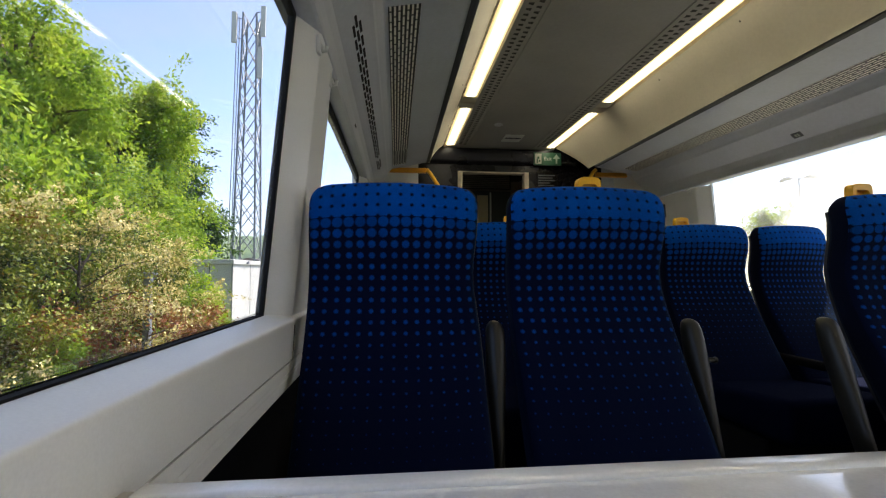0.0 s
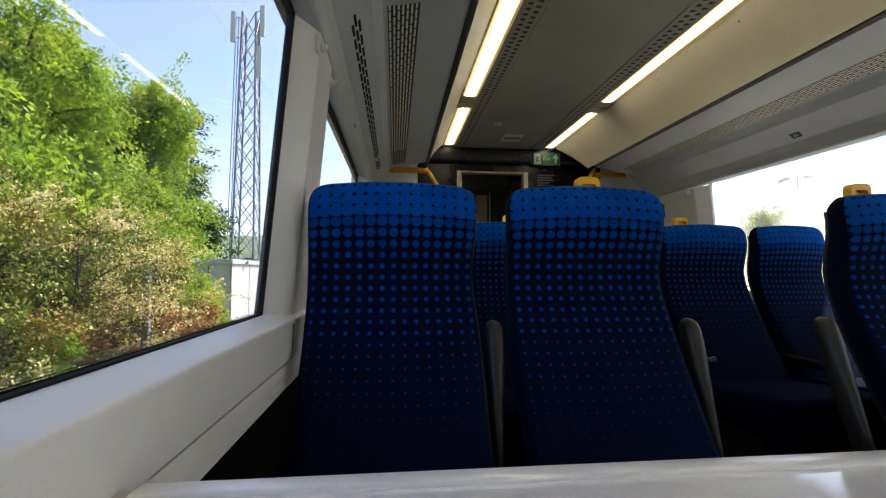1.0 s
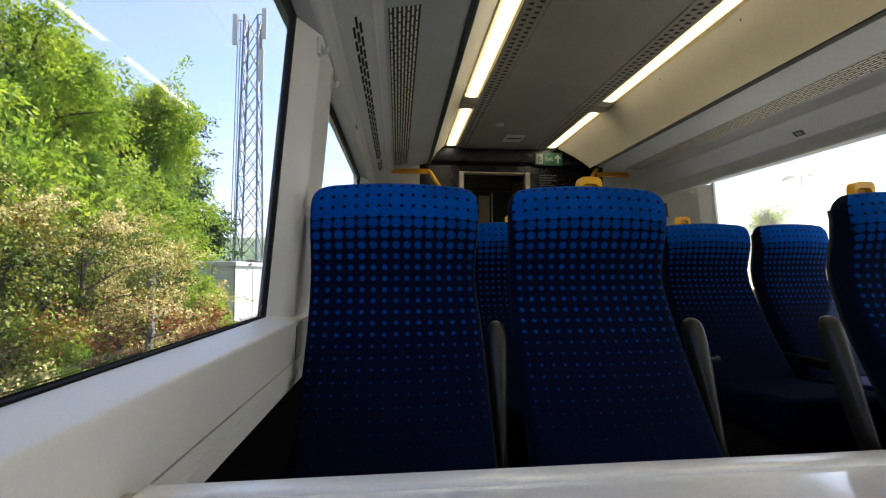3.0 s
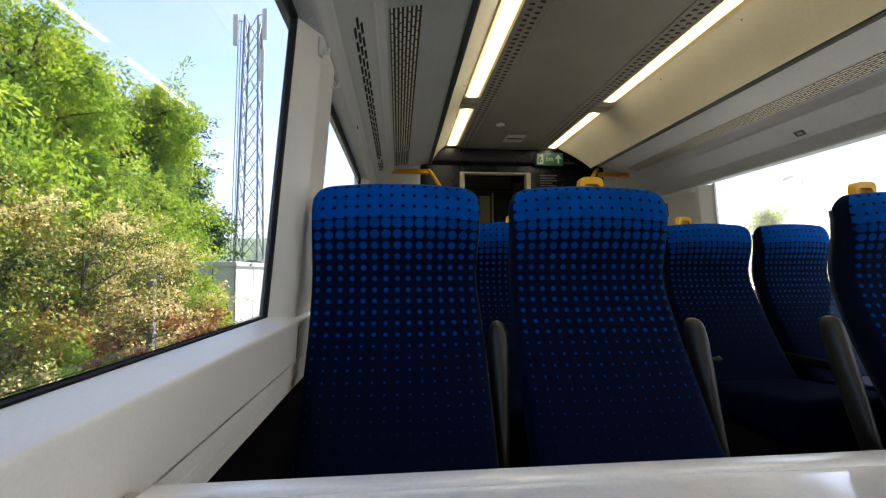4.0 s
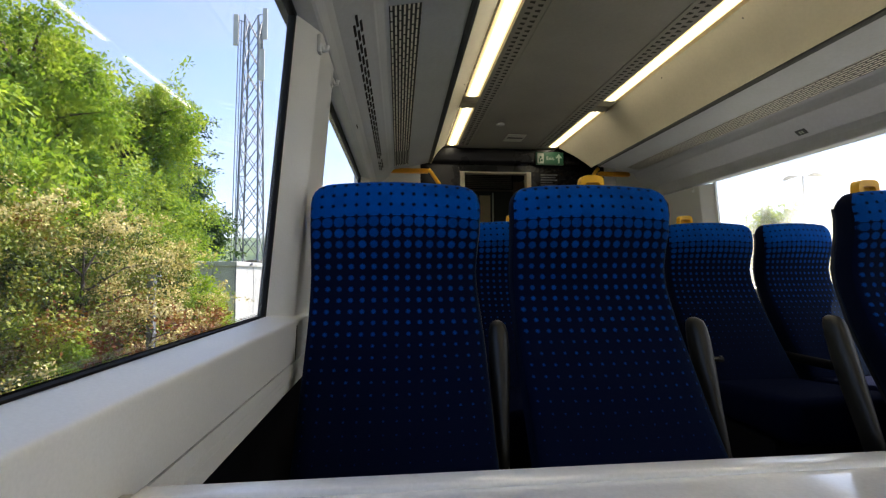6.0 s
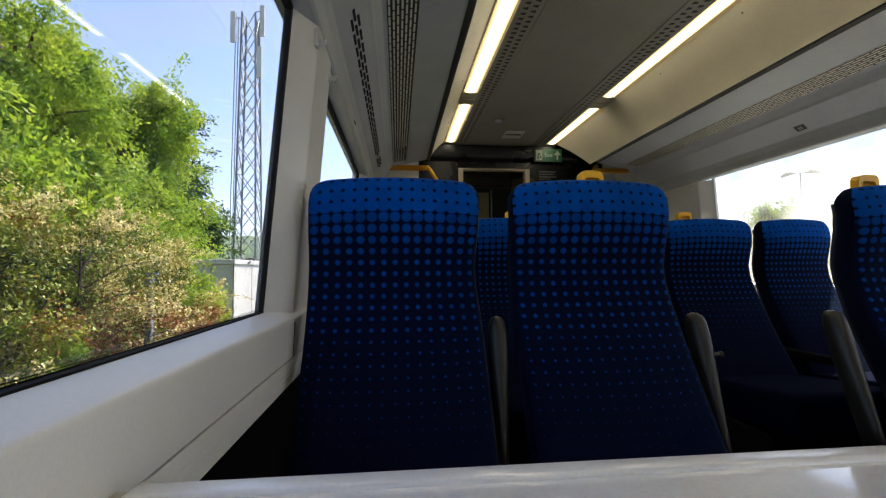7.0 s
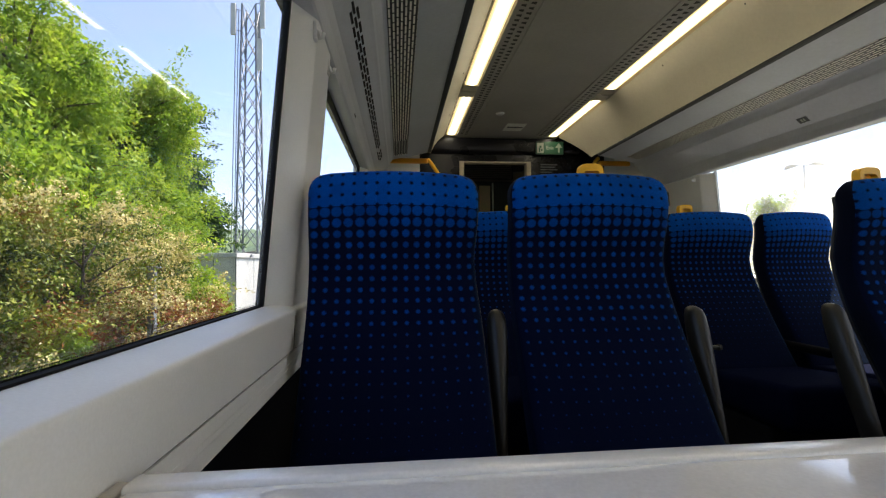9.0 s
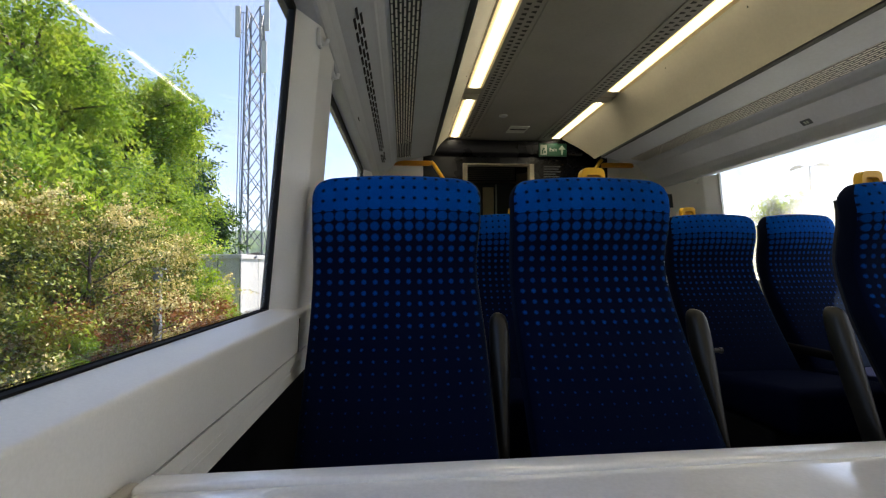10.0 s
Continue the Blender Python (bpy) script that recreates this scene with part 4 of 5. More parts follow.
# woods and ridge on the horizon
M_FAR = leaves("distant_woodland", [(0.0, (0.035, 0.06, 0.03)), (0.4, (0.06, 0.10, 0.04)), (0.7, (0.10, 0.15, 0.05)), (1.0, (0.15, 0.18, 0.07))], 0.0)
for _k in M_FAR.node_tree.nodes:
    if _k.type == "TEX_NOISE":
        _k.inputs["Scale"].default_value, _k.inputs["Detail"].default_value = 0.035, 8
bm = bmesh.new()
NX, NY = 420, 22
grid = []
for j in range(NY):
    line = []
    for i in range(NX):
        ang = radians(-70 + 110 * i / (NX - 1))
        r = 520 + 32 * j
        crest = 76 + 12 * noise.noise((ang * 2.2, 1.3, 0)) + 5 * noise.noise((ang * 9, 2.0, 0))
        h = crest * math.sin(min(1, j / (NY - 3)) * 1.5708) + (5.0 * noise.noise((ang * 110, j * 1.3, 5)) + 3.0 * noise.noise((ang * 260, j * 2.7, 9))) * (1 if j else 0)
        line.append(bm.verts.new((r * math.sin(ang), r * math.cos(ang), GZ - 0.5 + max(h, 0))))
    grid.append(line)
for j in range(NY - 1):
    for i in range(NX - 1):
        bm.faces.new((grid[j][i], grid[j][i + 1], grid[j + 1][i + 1], grid[j + 1][i]))
structure(part("backdrop_hill", bm, M_FAR, smooth=True), "distant wooded hill along the horizon", "hill")

# ---- lineside planting ----
M_BARK = surface("bark", (0.09, 0.07, 0.05), 0.9, grain=0.4, grain_scale=30, bump=0.6)
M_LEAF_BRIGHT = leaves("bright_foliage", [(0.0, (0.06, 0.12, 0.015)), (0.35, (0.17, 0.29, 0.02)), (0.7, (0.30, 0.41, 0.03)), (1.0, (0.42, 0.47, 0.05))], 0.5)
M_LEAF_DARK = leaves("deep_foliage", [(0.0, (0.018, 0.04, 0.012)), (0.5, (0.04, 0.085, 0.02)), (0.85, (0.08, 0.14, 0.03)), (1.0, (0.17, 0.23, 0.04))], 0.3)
# the darkest stops put deep shade between the sprays into the leaf colour
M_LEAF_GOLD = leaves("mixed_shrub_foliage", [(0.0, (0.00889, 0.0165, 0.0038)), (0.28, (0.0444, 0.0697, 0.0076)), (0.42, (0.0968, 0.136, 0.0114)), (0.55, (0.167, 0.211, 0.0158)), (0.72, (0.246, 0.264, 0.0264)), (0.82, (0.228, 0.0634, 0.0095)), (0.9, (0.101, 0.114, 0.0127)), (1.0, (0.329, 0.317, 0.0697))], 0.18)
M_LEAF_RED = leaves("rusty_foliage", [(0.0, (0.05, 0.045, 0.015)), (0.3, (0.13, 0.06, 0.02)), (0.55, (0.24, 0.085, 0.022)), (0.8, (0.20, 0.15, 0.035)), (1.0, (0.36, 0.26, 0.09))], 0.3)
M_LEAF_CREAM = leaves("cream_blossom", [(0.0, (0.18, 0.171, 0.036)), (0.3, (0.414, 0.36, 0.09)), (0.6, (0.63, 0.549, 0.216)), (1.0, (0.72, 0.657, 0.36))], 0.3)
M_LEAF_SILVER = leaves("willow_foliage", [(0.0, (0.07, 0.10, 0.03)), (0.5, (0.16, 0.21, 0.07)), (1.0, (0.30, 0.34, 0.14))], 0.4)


def leaf_mesh(name, pos, out, length, width, mat, parent, rng):
    """Many small pointed leaves at pos, leaning along out."""
    n = len(pos)
    u = out + rng.normal(0, 0.55, (n, 3))
    u /= np.linalg.norm(u, axis=1)[:, None]
    r = rng.normal(0, 1, (n, 3))
    v = np.cross(u, r)
    v /= np.linalg.norm(v, axis=1)[:, None]
    L = (length * rng.uniform(0.6, 1.3, n))[:, None]
    W = (width * rng.uniform(0.7, 1.2, n))[:, None]
    verts = np.empty((n, 4, 3))
    verts[:, 0] = pos
    verts[:, 1] = pos + u * L * 0.45 + v * W * 0.5
    verts[:, 2] = pos + u * L
    verts[:, 3] = pos + u * L * 0.45 - v * W * 0.5
    me = bpy.data.meshes.new(name)
    me.vertices.add(n * 4)
    me.vertices.foreach_set("co", verts.reshape(-1))
    me.loops.add(n * 4)
    me.loops.foreach_set("vertex_index", np.arange(n * 4))
    me.polygons.add(n)
    me.polygons.foreach_set("loop_start", np.arange(n) * 4)
    me.update()
    me.materials.append(mat)
    ob = new(name, me)
    ob.parent = parent
    tagged(ob, kind="stuff")
    return ob


def plant(name, label, category, group, mat, height, radius, base, n_leaf, leaf, seed, shoots=26, droop=0.0, stems=1, plumes=None):
    """A shrub or tree: tapered stems, limbs, and a crown of leaf sprays with an uneven outline. plumes: material and petal count of blossom along the shoots."""
    rng = np.random.default_rng(seed)
    root = thing(name, label, category, group)
    crown_h = height - base
    tips = []
    for st in range(stems):
        bm = bmesh.new()
        lean = rng.normal(0, 0.12, 2) * height * (0.6 if stems > 1 else 0.3)
        foot = rng.normal(0, 0.25, 2) if stems > 1 else np.zeros(2)
        n = 6
        spine = [(foot[0] + lean[0] * (i / n) ** 1.4, foot[1] + lean[1] * (i / n) ** 1.4, height * 0.82 * i / n) for i in range(n + 1)]
        r0 = (0.018 if stems > 1 else 0.022) * height
        tube(bm, spine, [r0 * (1 - 0.85 * i / n) for i in range(n + 1)], 7)
        part("trunk" if stems == 1 else "stem", bm, M_BARK, root)
        m = shoots // stems
        for k in range(m):
            f = 0.12 + 0.85 * (k + rng.random()) / m
            z = base * 0.6 + f * (height * 0.8 - base * 0.6)
            t = z / (height * 0.82)
            p0 = np.array([foot[0] + lean[0] * t ** 1.4, foot[1] + lean[1] * t ** 1.4, z])
            a = rng.uniform(0, 6.283)
            g = (z - base * 0.6) / (height - base * 0.6)
            reach = radius * (1.05 - 0.75 * g ** 1.6) * rng.uniform(0.55, 1.12)
            rise = crown_h * rng.uniform(0.08, 0.26)
            p2 = p0 + np.array([math.cos(a) * reach, math.sin(a) * reach, rise])
            p1 = (p0 + p2) / 2 + np.array([0, 0, rise * 0.3])
            tips.append((p0, p1, p2))
    bm = bmesh.new()
    for p0, p1, p2 in tips:
        tube(bm, [p0, p1, p2], [0.010 * height * 0.6, 0.007 * height * 0.5, 0.002 * height * 0.4], 5)
    tagged(part("limbs", bm, M_BARK, root), kind="stuff")
    per = n_leaf // len(tips)
    P, O = [], []
    for p0, p1, p2 in tips:
        sprays = rng.integers(9, 15)
        for sp in range(sprays):
            t = 0.25 + 0.75 * math.sqrt(rng.random())
            c = (1 - t) ** 2 * p0 + 2 * t * (1 - t) * p1 + t * t * p2
            dirn = rng.normal(0, 1, 3) + np.array([0, 0, 0.5 - droop * 2.5])
            dirn /= np.linalg.norm(dirn)
            ln = radius * rng.uniform(0.16, 0.42)
            k = per // sprays
            q = rng.random(k)
            bend = np.array([0, 0, -droop * ln])
            pts = c + np.outer(q * ln, dirn) + np.outer(q * q, bend) + rng.normal(0, 0.028 * radius + 0.02, (k, 3))
            P.append(pts)
            O.append(np.tile(dirn + np.array([0, 0, -0.2 - droop]), (k, 1)))
    P, O = np.concatenate(P), np.concatenate(O)
    keep = P[:, 2] > 0.05
    leaf_mesh("crown", P[keep], O[keep], leaf, leaf * 0.5, mat, root, rng)
    if plumes:
        P, O = [], []
        for p0, p1, p2 in tips:
            for sp in range(3):
                out = (p2 - p0) / np.linalg.norm(p2 - p0) + rng.normal(0, 0.35, 3) + np.array([0, 0, 0.25])
                out /= np.linalg.norm(out)
                k = plumes[1] // (3 * len(tips))
                q = rng.random(k)
                ln = radius * rng.uniform(0.3, 0.6)
                t0 = rng.uniform(0.55, 1.0)
                c = (1 - t0) ** 2 * p0 + 2 * t0 * (1 - t0) * p1 + t0 * t0 * p2
                knots = np.round(q * 7) / 7            # blossom sits in clusters along the shoot
                fat = (0.075 * (1.15 - q))[:, None]
                pts = c + np.outer((0.75 * knots + 0.25 * q) * ln, out) + np.outer(q * q, np.array([0, 0, -0.3 * ln])) + rng.normal(0, 1, (k, 3)) * fat
                P.append(pts)
                O.append(rng.normal(0, 1, (k, 3)) + np.array([0, 0, 0.8]))
        P, O = np.concatenate(P), np.concatenate(O)
        keep = P[:, 2] > 0.1
        leaf_mesh("blossom", P[keep], O[keep], 0.042, 0.034, plumes[0], root, rng)
    return root


def scatter(proto, spots):
    """Copies of one plant at (x, y, turn, size)."""
    for i, (x, y, turn, size) in enumerate(spots):
        m = pose(x, y, GZ, 0, 0, turn)
        if i == 0:
            proto.matrix_basis = m @ Matrix.Diagonal((size, size, size, 1))
        else:
            ob = copy_thing(proto, m)
            ob.scale = (size, size, size)


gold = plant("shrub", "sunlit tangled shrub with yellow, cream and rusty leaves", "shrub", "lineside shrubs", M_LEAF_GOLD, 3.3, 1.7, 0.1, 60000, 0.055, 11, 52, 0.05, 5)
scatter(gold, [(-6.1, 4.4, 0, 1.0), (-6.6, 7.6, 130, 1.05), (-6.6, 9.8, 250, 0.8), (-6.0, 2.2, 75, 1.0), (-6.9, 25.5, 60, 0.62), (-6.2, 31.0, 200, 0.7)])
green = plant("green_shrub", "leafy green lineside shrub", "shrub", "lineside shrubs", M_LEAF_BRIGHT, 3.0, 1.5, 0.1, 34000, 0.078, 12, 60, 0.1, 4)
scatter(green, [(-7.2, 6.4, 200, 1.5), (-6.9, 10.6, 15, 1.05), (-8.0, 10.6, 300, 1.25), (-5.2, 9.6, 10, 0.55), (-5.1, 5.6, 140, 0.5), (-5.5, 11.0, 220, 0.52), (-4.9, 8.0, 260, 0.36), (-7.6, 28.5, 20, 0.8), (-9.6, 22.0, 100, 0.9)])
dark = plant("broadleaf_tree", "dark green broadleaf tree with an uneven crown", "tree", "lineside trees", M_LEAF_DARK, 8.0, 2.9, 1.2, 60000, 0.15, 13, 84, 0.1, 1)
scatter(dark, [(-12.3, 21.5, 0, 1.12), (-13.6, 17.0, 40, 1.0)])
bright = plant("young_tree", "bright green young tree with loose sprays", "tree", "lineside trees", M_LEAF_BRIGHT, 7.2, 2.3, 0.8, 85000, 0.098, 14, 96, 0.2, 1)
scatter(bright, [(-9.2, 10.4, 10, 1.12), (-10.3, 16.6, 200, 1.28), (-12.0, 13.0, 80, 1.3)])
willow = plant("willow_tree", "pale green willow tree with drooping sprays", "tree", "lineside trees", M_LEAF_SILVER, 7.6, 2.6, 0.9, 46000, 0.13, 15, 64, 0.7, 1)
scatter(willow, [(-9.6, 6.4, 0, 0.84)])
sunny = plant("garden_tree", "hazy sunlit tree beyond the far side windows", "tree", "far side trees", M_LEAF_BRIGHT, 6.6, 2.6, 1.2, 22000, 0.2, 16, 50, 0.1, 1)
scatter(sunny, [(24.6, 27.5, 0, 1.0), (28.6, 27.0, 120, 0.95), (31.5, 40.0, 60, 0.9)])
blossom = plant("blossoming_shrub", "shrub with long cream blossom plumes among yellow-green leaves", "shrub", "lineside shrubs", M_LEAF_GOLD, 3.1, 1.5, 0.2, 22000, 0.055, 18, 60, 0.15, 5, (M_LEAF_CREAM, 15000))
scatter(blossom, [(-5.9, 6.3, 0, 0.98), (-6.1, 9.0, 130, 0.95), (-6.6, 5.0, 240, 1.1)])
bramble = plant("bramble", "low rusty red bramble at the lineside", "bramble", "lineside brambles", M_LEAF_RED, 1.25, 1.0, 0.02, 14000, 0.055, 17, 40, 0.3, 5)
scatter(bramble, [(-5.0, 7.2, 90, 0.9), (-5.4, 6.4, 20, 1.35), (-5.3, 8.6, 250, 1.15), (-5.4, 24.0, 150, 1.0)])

# ---- lineside structures ----
M_FENCE = surface("weathered_fence", (0.30, 0.31, 0.33), 0.8, grain=0.2, grain_scale=40, stain=0.25)
M_STEEL = surface("galvanised_steel", (0.19, 0.205, 0.23), 0.55, 0.3, grain=0.15, stain=0.2)
M_CLAD = surface("pale_cladding", (0.50, 0.505, 0.50), 0.5, grain=0.04, stain=0.1)
M_BRICK = surface("orange_brick", (0.46, 0.23, 0.10), 0.85, grain=0.2, grain_scale=12, stain=0.15)
M_PANE = surface("dark_pane", (0.03, 0.04, 0.06), 0.08, grain=0.05)
M_ROOF = surface("brown_roof_sheet", (0.17, 0.13, 0.11), 0.7, grain=0.2, stain=0.25, stain_scale=0.4)

# picket fence along the line
fence = thing("picket_fence", "weathered grey picket fence along the line", "fence", at=(-4.3, 0, GZ))
bm = bmesh.new()
box(bm, -0.06, 0.06, -0.01, 0.01, 0.05, 1.75, 0.004, 1)
picket = part("picket", bm, M_FENCE, fence)
for i in range(1, 72):
    o = picket.copy()
    scene.collection.objects.link(o)
    o.location = (random.uniform(-0.006, 0.006), 3.2 - 0.2 * i, random.uniform(-0.03, 0.02))
    o.rotation_euler = (random.uniform(-0.012, 0.012), 0, radians(90))
picket.location, picket.rotation_euler = (0, 3.2, 0), (0, 0, radians(90))
for z in (0.45, 1.3):
    bm = bmesh.new()
    box(bm, -0.06, -0.015, -11.2, 3.3, z, z + 0.09, 0.004, 1)
    part("rail", bm, M_FENCE, fence)
for i in range(8):
    bm = bmesh.new()
    box(bm, -0.15, -0.06, 3.0 - 2 * i, 3.1 - 2 * i, -0.2, 1.6, 0.006, 1)
    part("post", bm, M_FENCE, fence)

# slim post by the line
post = thing("lineside_post", "slim grey steel lineside post with a small cap", "post", at=(-4.45, 6.75, GZ))
bm = bmesh.new()
box(bm, -0.045, 0.045, -0.04, 0.04, -0.2, 2.02, 0.006)
part("shaft", bm, M_STEEL, post)
bm = bmesh.new()
box(bm, -0.06, 0.10, -0.05, 0.05, 2.02, 2.05, 0.004)
part("cap", bm, M_STEEL, post)
bm = bmesh.new()
box(bm, -0.06, 0.06, -0.055, 0.055, 1.22, 1.25, 0.004)
part("clamp", bm, M_STEEL, post)

# lattice mast
mast = thing("lattice_mast", "tall galvanised steel lattice mast with ladder and panel antennas", "mast", at=(-8.9, 25.0, GZ))
MH, BAYS = 16.0, 11
def mast_r(z):
    return 0.60 - 0.016 * z
for sx in (-1, 1):
    for sy in (-1, 1):
        bm = bmesh.new()
        tube(bm, [(sx * mast_r(0), sy * mast_r(0), -0.2), (sx * mast_r(MH), sy * mast_r(MH), MH)], 0.055, 6)
        part("leg", bm, M_STEEL, mast)
for k in range(BAYS):
    z0, z1 = MH * k / BAYS, MH * (k + 1) / BAYS
    a, b = mast_r(z0), mast_r(z1)
    for c0, c1 in (((-1, -1), (1, -1)), ((1, -1), (1, 1)), ((1, 1), (-1, 1)), ((-1, 1), (-1, -1))):
        for u, v in ((c0, c1), (c1, c0)):
            bm = bmesh.new()
            tube(bm, [(u[0] * a, u[1] * a, z0), (v[0] * b, v[1] * b, z1)], 0.026, 4)
            part("brace", bm, M_STEEL, mast)
for dx in (-0.2, 0.2):
    bm = bmesh.new()
    tube(bm, [(-0.95, dx, 0), (-0.70, dx, MH)], 0.025, 5)
    part("ladder_rail", bm, M_STEEL, mast)
bm = bmesh.new()
for k in range(54):
    t = k / 54
    tube(bm, [(-0.95 + 0.25 * t, -0.2, MH * t), (-0.95 + 0.25 * t, 0.2, MH * t)], 0.012, 4)
for k in range(12):
    t = (k + 0.5) / 12
    tube(bm, [(-0.95 + 0.25 * t, 0.2, MH * t), (-mast_r(MH * t), mast_r(MH * t), MH * t)], 0.02, 4)
tagged(part("rungs", bm, M_STEEL, mast), kind="stuff")
for x, y, z in ((-0.75, -0.5, 14.2), (0.75, -0.5, 14.6), (0.1, 0.85, 14.4), (0.65, -0.6, 12.3)):
    bm = bmesh.new()
    box(bm, x - 0.13, x + 0.13, y - 0.06, y + 0.06, z, z + 1.7, 0.03)
    antenna = part("antenna", bm, M_CLAD, mast, "pale panel antenna")
    bm = bmesh.new()
    for h in (0.3, 1.4):
        tube(bm, [(x, y, z + h), (0.35 * x / abs(x), 0.35 * y / abs(y), z + h)], 0.025, 5)
    part("bracket", bm, M_STEEL, antenna)

# equipment cabin with an air conditioning unit
cabin = thing("equipment_cabin", "pale clad equipment cabin with a flat overhanging roof", "cabin", at=(-7.35, 16.6, GZ))
CW, CL = 1.35, 2.08
bm = bmesh.new()
box(bm, -CW, CW, -CL, CL, 0.1, 2.28, 0.01)
part("walls", bm, M_CLAD, cabin)
bm = bmesh.new()
box(bm, -CW - 0.05, CW + 0.05, -CL - 0.05, CL + 0.05, 2.28, 2.43, 0.015)
part("roof", bm, M_CLAD, cabin)
bm = bmesh.new()
box(bm, -CW - 0.03, CW + 0.03, -CL - 0.03, CL + 0.03, -0.1, 0.1)
part("plinth", bm, M_STEEL, cabin)
for y in (-0.35, 0.95):
    bm = bmesh.new()
    box(bm, CW, CW + 0.006, y - 0.009, y + 0.009, 0.12, 2.27)
    part("seam", bm, M_PANE, cabin, "dark panel joint")
for x in (-0.72, 0.68):
    bm = bmesh.new()
    box(bm, x - 0.011, x + 0.011, -CL - 0.006, -CL, 0.12, 2.27)
    part("seam", bm, M_PANE, cabin, "dark panel joint")
bm = bmesh.new()
box(bm, CW - 0.02, CW + 0.012, -CL - 0.012, -CL + 0.02, 0.1, 2.28, 0.004, 1)
part("corner_angle", bm, M_STEEL, cabin)
for y in (-0.9, 1.25):
    bm = bmesh.new()
    box(bm, CW + 0.05, CW + 0.13, y - 0.06, y + 0.06, 2.31, 2.37, 0.01, 1)
    box(bm, CW + 0.06, CW + 0.10, y + 0.06, y + 0.16, 2.37, 2.41, 0.008, 1)
    part("bracket_lamp", bm, M_STEEL, cabin, "small dark bracket lamp")
bm = bmesh.new()
box(bm, -1.05, 0.52, -CL - 0.10, -CL, 0.55, 1.72, 0.01)
part("backing_frame", bm, M_STEEL, cabin, "grey frame behind the unit")
bm = bmesh.new()
box(bm, -1.0, 0.2, -CL - 0.42, -CL - 0.10, 0.82, 1.66, 0.025)
duct = part("duct_box", bm, M_CLAD, cabin, "grey-white air duct box")
bm = bmesh.new()
box(bm, -1.01, 0.21, -CL - 0.43, -CL - 0.36, 1.32, 1.345)
part("trim", bm, M_STEEL, duct)
bm = bmesh.new()
box(bm, -1.05, 0.12, -CL - 0.55, -CL - 0.10, 0.12, 0.80, 0.03)
ac = part("air_conditioner", bm, M_CLAD, cabin, "grey air conditioning unit")
bm = bmesh.new()
tube(bm, [(-0.45, -CL - 0.58, 0.36), (-0.45, -CL - 0.55, 0.36)], 0.21, 24)
part("fan_guard", bm, M_RUBBER, ac)
bm = bmesh.new()
tube(bm, [(-0.45, -CL - 0.60, 0.36), (-0.45, -CL - 0.58, 0.36)], 0.05, 12)
part("fan_hub", bm, M_CLAD, ac)
for i in range(6):
    bm = bmesh.new()
    box(bm, -0.9, -0.05, -CL - 0.565, -CL - 0.55, 0.60 + 0.028 * i, 0.614 + 0.028 * i)
    part("louvre", bm, M_STEEL, ac)

# hotel block far off
hotel = thing("hotel_building", "orange brick hotel block with rows of windows", "building", at=(-150.0, 205.0, GZ))
bm = bmesh.new()
box(bm, -32, 22, -8, 8, -0.5, 17.5)
part("wall", bm, M_BRICK, hotel)
bm = bmesh.new()
box(bm, 22, 27, -8.3, 8.3, -0.5, 18.2)
part("stair_tower", bm, M_CLAD, hotel, "pale clad stair tower")
bm = bmesh.new()
box(bm, -32.4, 22.4, -8.4, 8.4, 17.5, 18.0)
part("roof", bm, M_ROOF, hotel)
for f in range(5):
    for i in range(13):
        bm = bmesh.new()
        box(bm, -30 + 4 * i, -27.8 + 4 * i, -8.06, -7.9, 1.2 + 3.3 * f, 2.6 + 3.3 * f)
        w = part("window", bm, M_PANE, hotel)
sign2 = part("sign_panel", (lambda b: (box(b, 8, 20, -8.2, -8.0, 15.6, 17.0), b)[1])(bmesh.new()), M_SIGNWHITE, hotel, "pale sign panel")

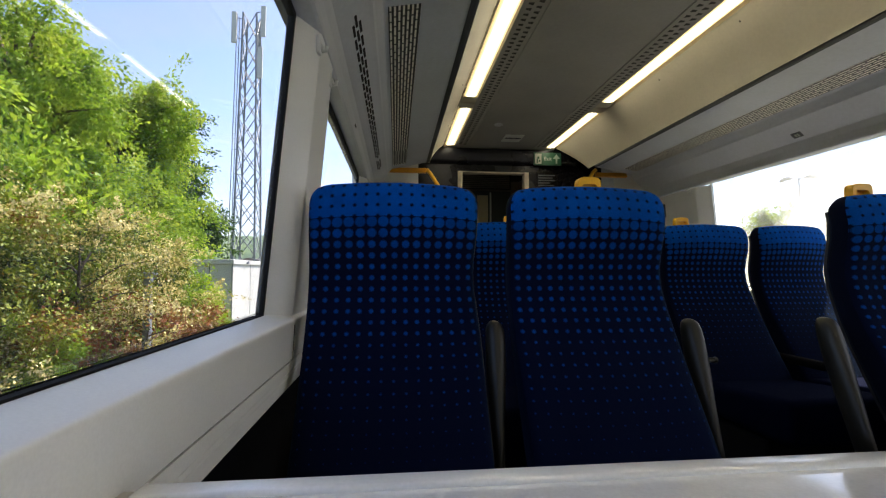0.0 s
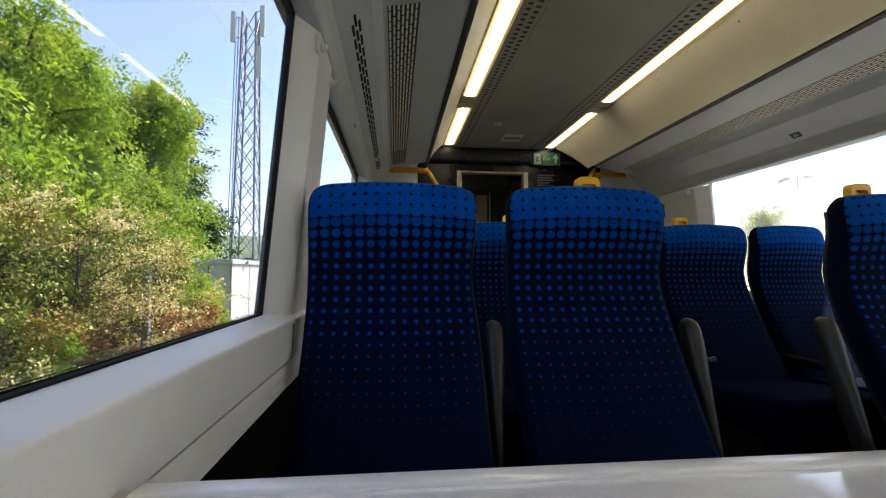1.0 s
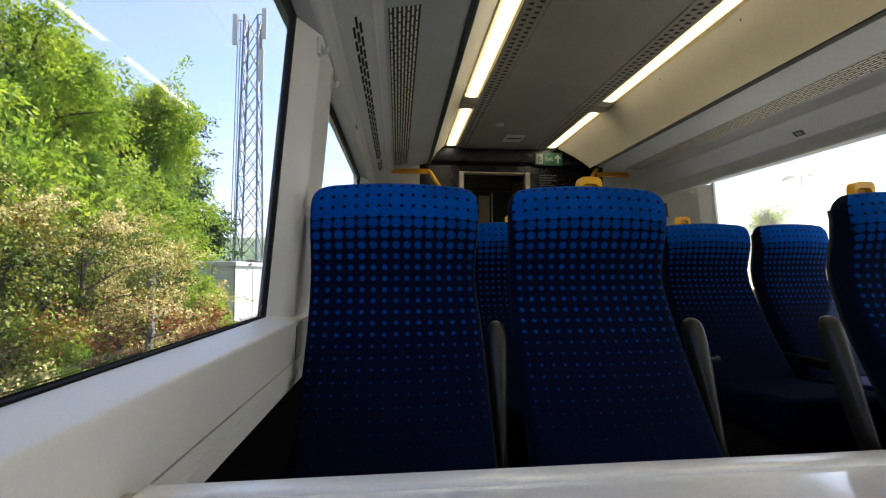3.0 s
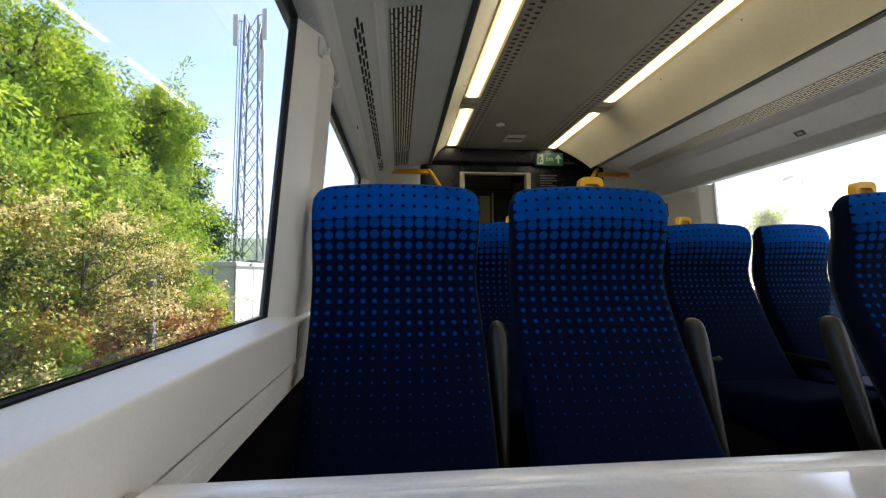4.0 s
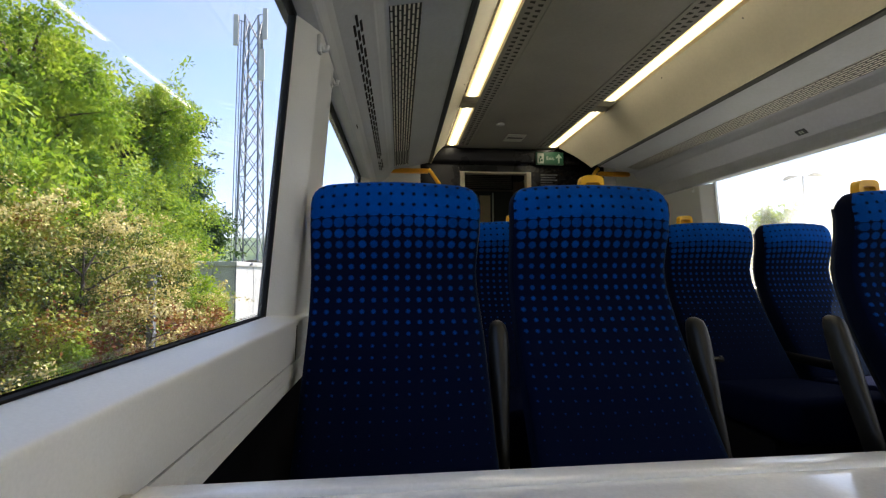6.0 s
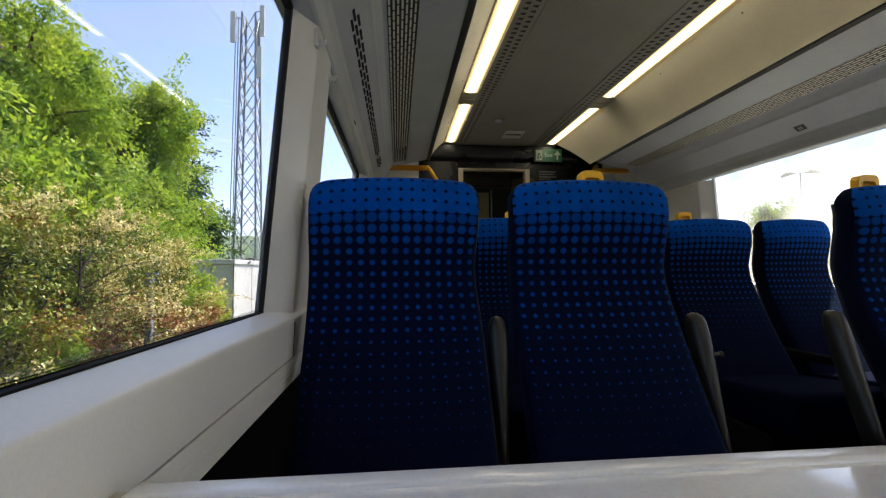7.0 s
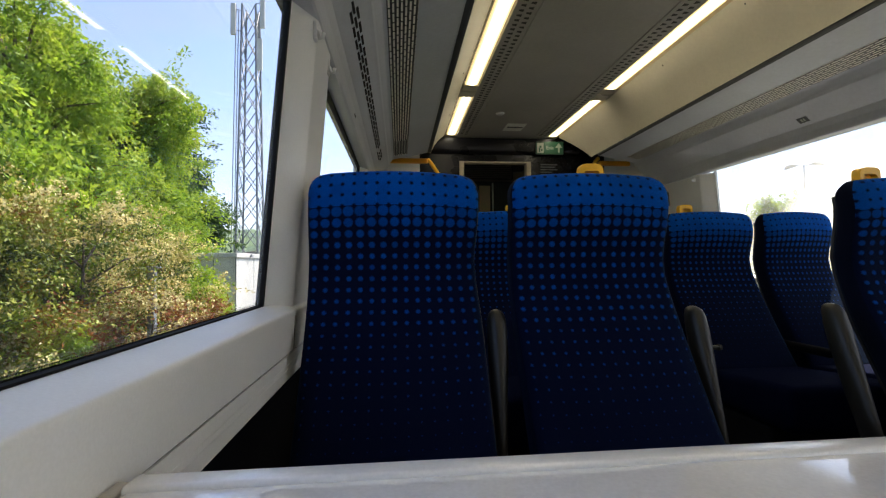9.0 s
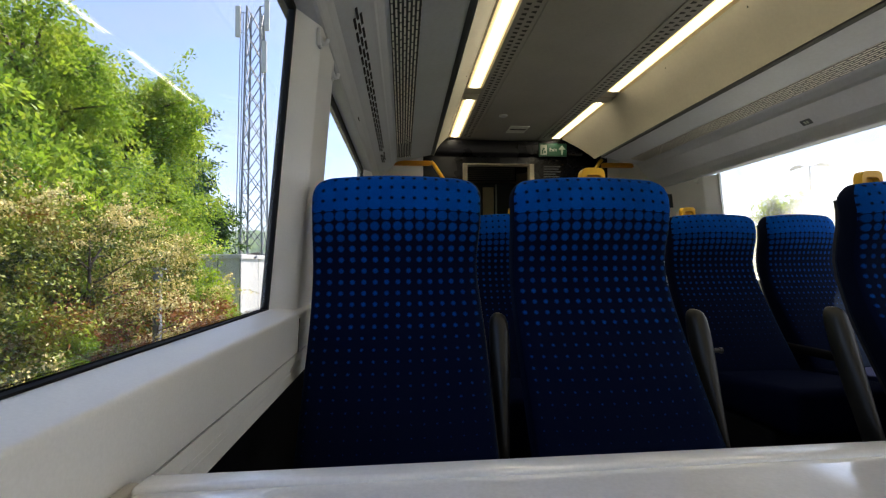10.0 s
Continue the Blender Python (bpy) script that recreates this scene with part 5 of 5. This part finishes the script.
# low shed with a brown roof
shed = thing("low_shed", "long low shed with a brown sheet roof", "building", at=(-46.0, 175.0, GZ))
bm = bmesh.new()
box(bm, -14, 14, -30, 30, -0.3, 3.0)
part("wall", bm, M_BRICK, shed)
bm = bmesh.new()
va = [bm.verts.new((x, -31, z)) for x, z in ((-15, 2.9), (15, 2.9), (0, 6.2))]
vb = [bm.verts.new((x, 31, z)) for x, z in ((-15, 2.9), (15, 2.9), (0, 6.2))]
bm.faces.new(va)
bm.faces.new(vb)
for i in range(3):
    bm.faces.new((va[i], va[(i + 1) % 3], vb[(i + 1) % 3], vb[i]))
part("roof", bm, M_ROOF, shed)

# lamp standard on the far side
lampost = thing("street_lamp", "tall grey street lamp with two drooping lanterns", "street lamp", at=(27.0, 28.6, GZ))
bm = bmesh.new()
tube(bm, [(0, 0, -0.2), (0, 0, 4.0), (0, 0, 8.7)], [0.09, 0.075, 0.05], 8)
part("column", bm, M_STEEL, lampost)
for sx in (-1, 1):
    bm = bmesh.new()
    tube(bm, [(0, 0, 8.5), (sx * 0.2, -sx * 0.2, 8.62), (sx * 0.4, -sx * 0.4, 8.62)], 0.035, 6)
    arm_bar = part("arm", bm, M_STEEL, lampost)
    bm = bmesh.new()
    tube(bm, [(sx * 0.22, -sx * 0.22, 8.62), (sx * 0.4, -sx * 0.4, 8.66), (sx * 0.6, -sx * 0.6, 8.6), (sx * 0.78, -sx * 0.78, 8.45)], [0.05, 0.14, 0.16, 0.08], 8)
    part("lantern", bm, M_STEEL, arm_bar)

# ---- under the coach ----
M_BALLAST = surface("track_ballast", (0.16, 0.145, 0.13), 0.95, grain=0.6, grain_scale=25, stain=0.3, bump=1.0)
bm = bmesh.new()
box(bm, -1.3, 1.3, Y0, Y1, -0.98, -0.06, 0.03)
structure(part("underframe", bm, M_RUBBER), "dark coach underframe", "underframe")
bm = bmesh.new()
va = [bm.verts.new((x, -60, z)) for x, z in ((-2.3, GZ), (-1.7, GZ + 0.09), (1.7, GZ + 0.09), (2.3, GZ))]
vb = [bm.verts.new((v.co.x, 300, v.co.z)) for v in va]
for i in range(3):
    bm.faces.new((va[i], va[i + 1], vb[i + 1], vb[i]))
bm.faces.new(va)
bm.faces.new(vb)
structure(part("track_bed", bm, M_BALLAST), "grey stone ballast under the track", "track bed")
for x in (-0.72, 0.72):
    bm = bmesh.new()
    box(bm, x - 0.035, x + 0.035, -60, 300, GZ + 0.09, -0.98, 0.008)
    structure(part("rail", bm, M_STEEL), "steel running rail", "rail")
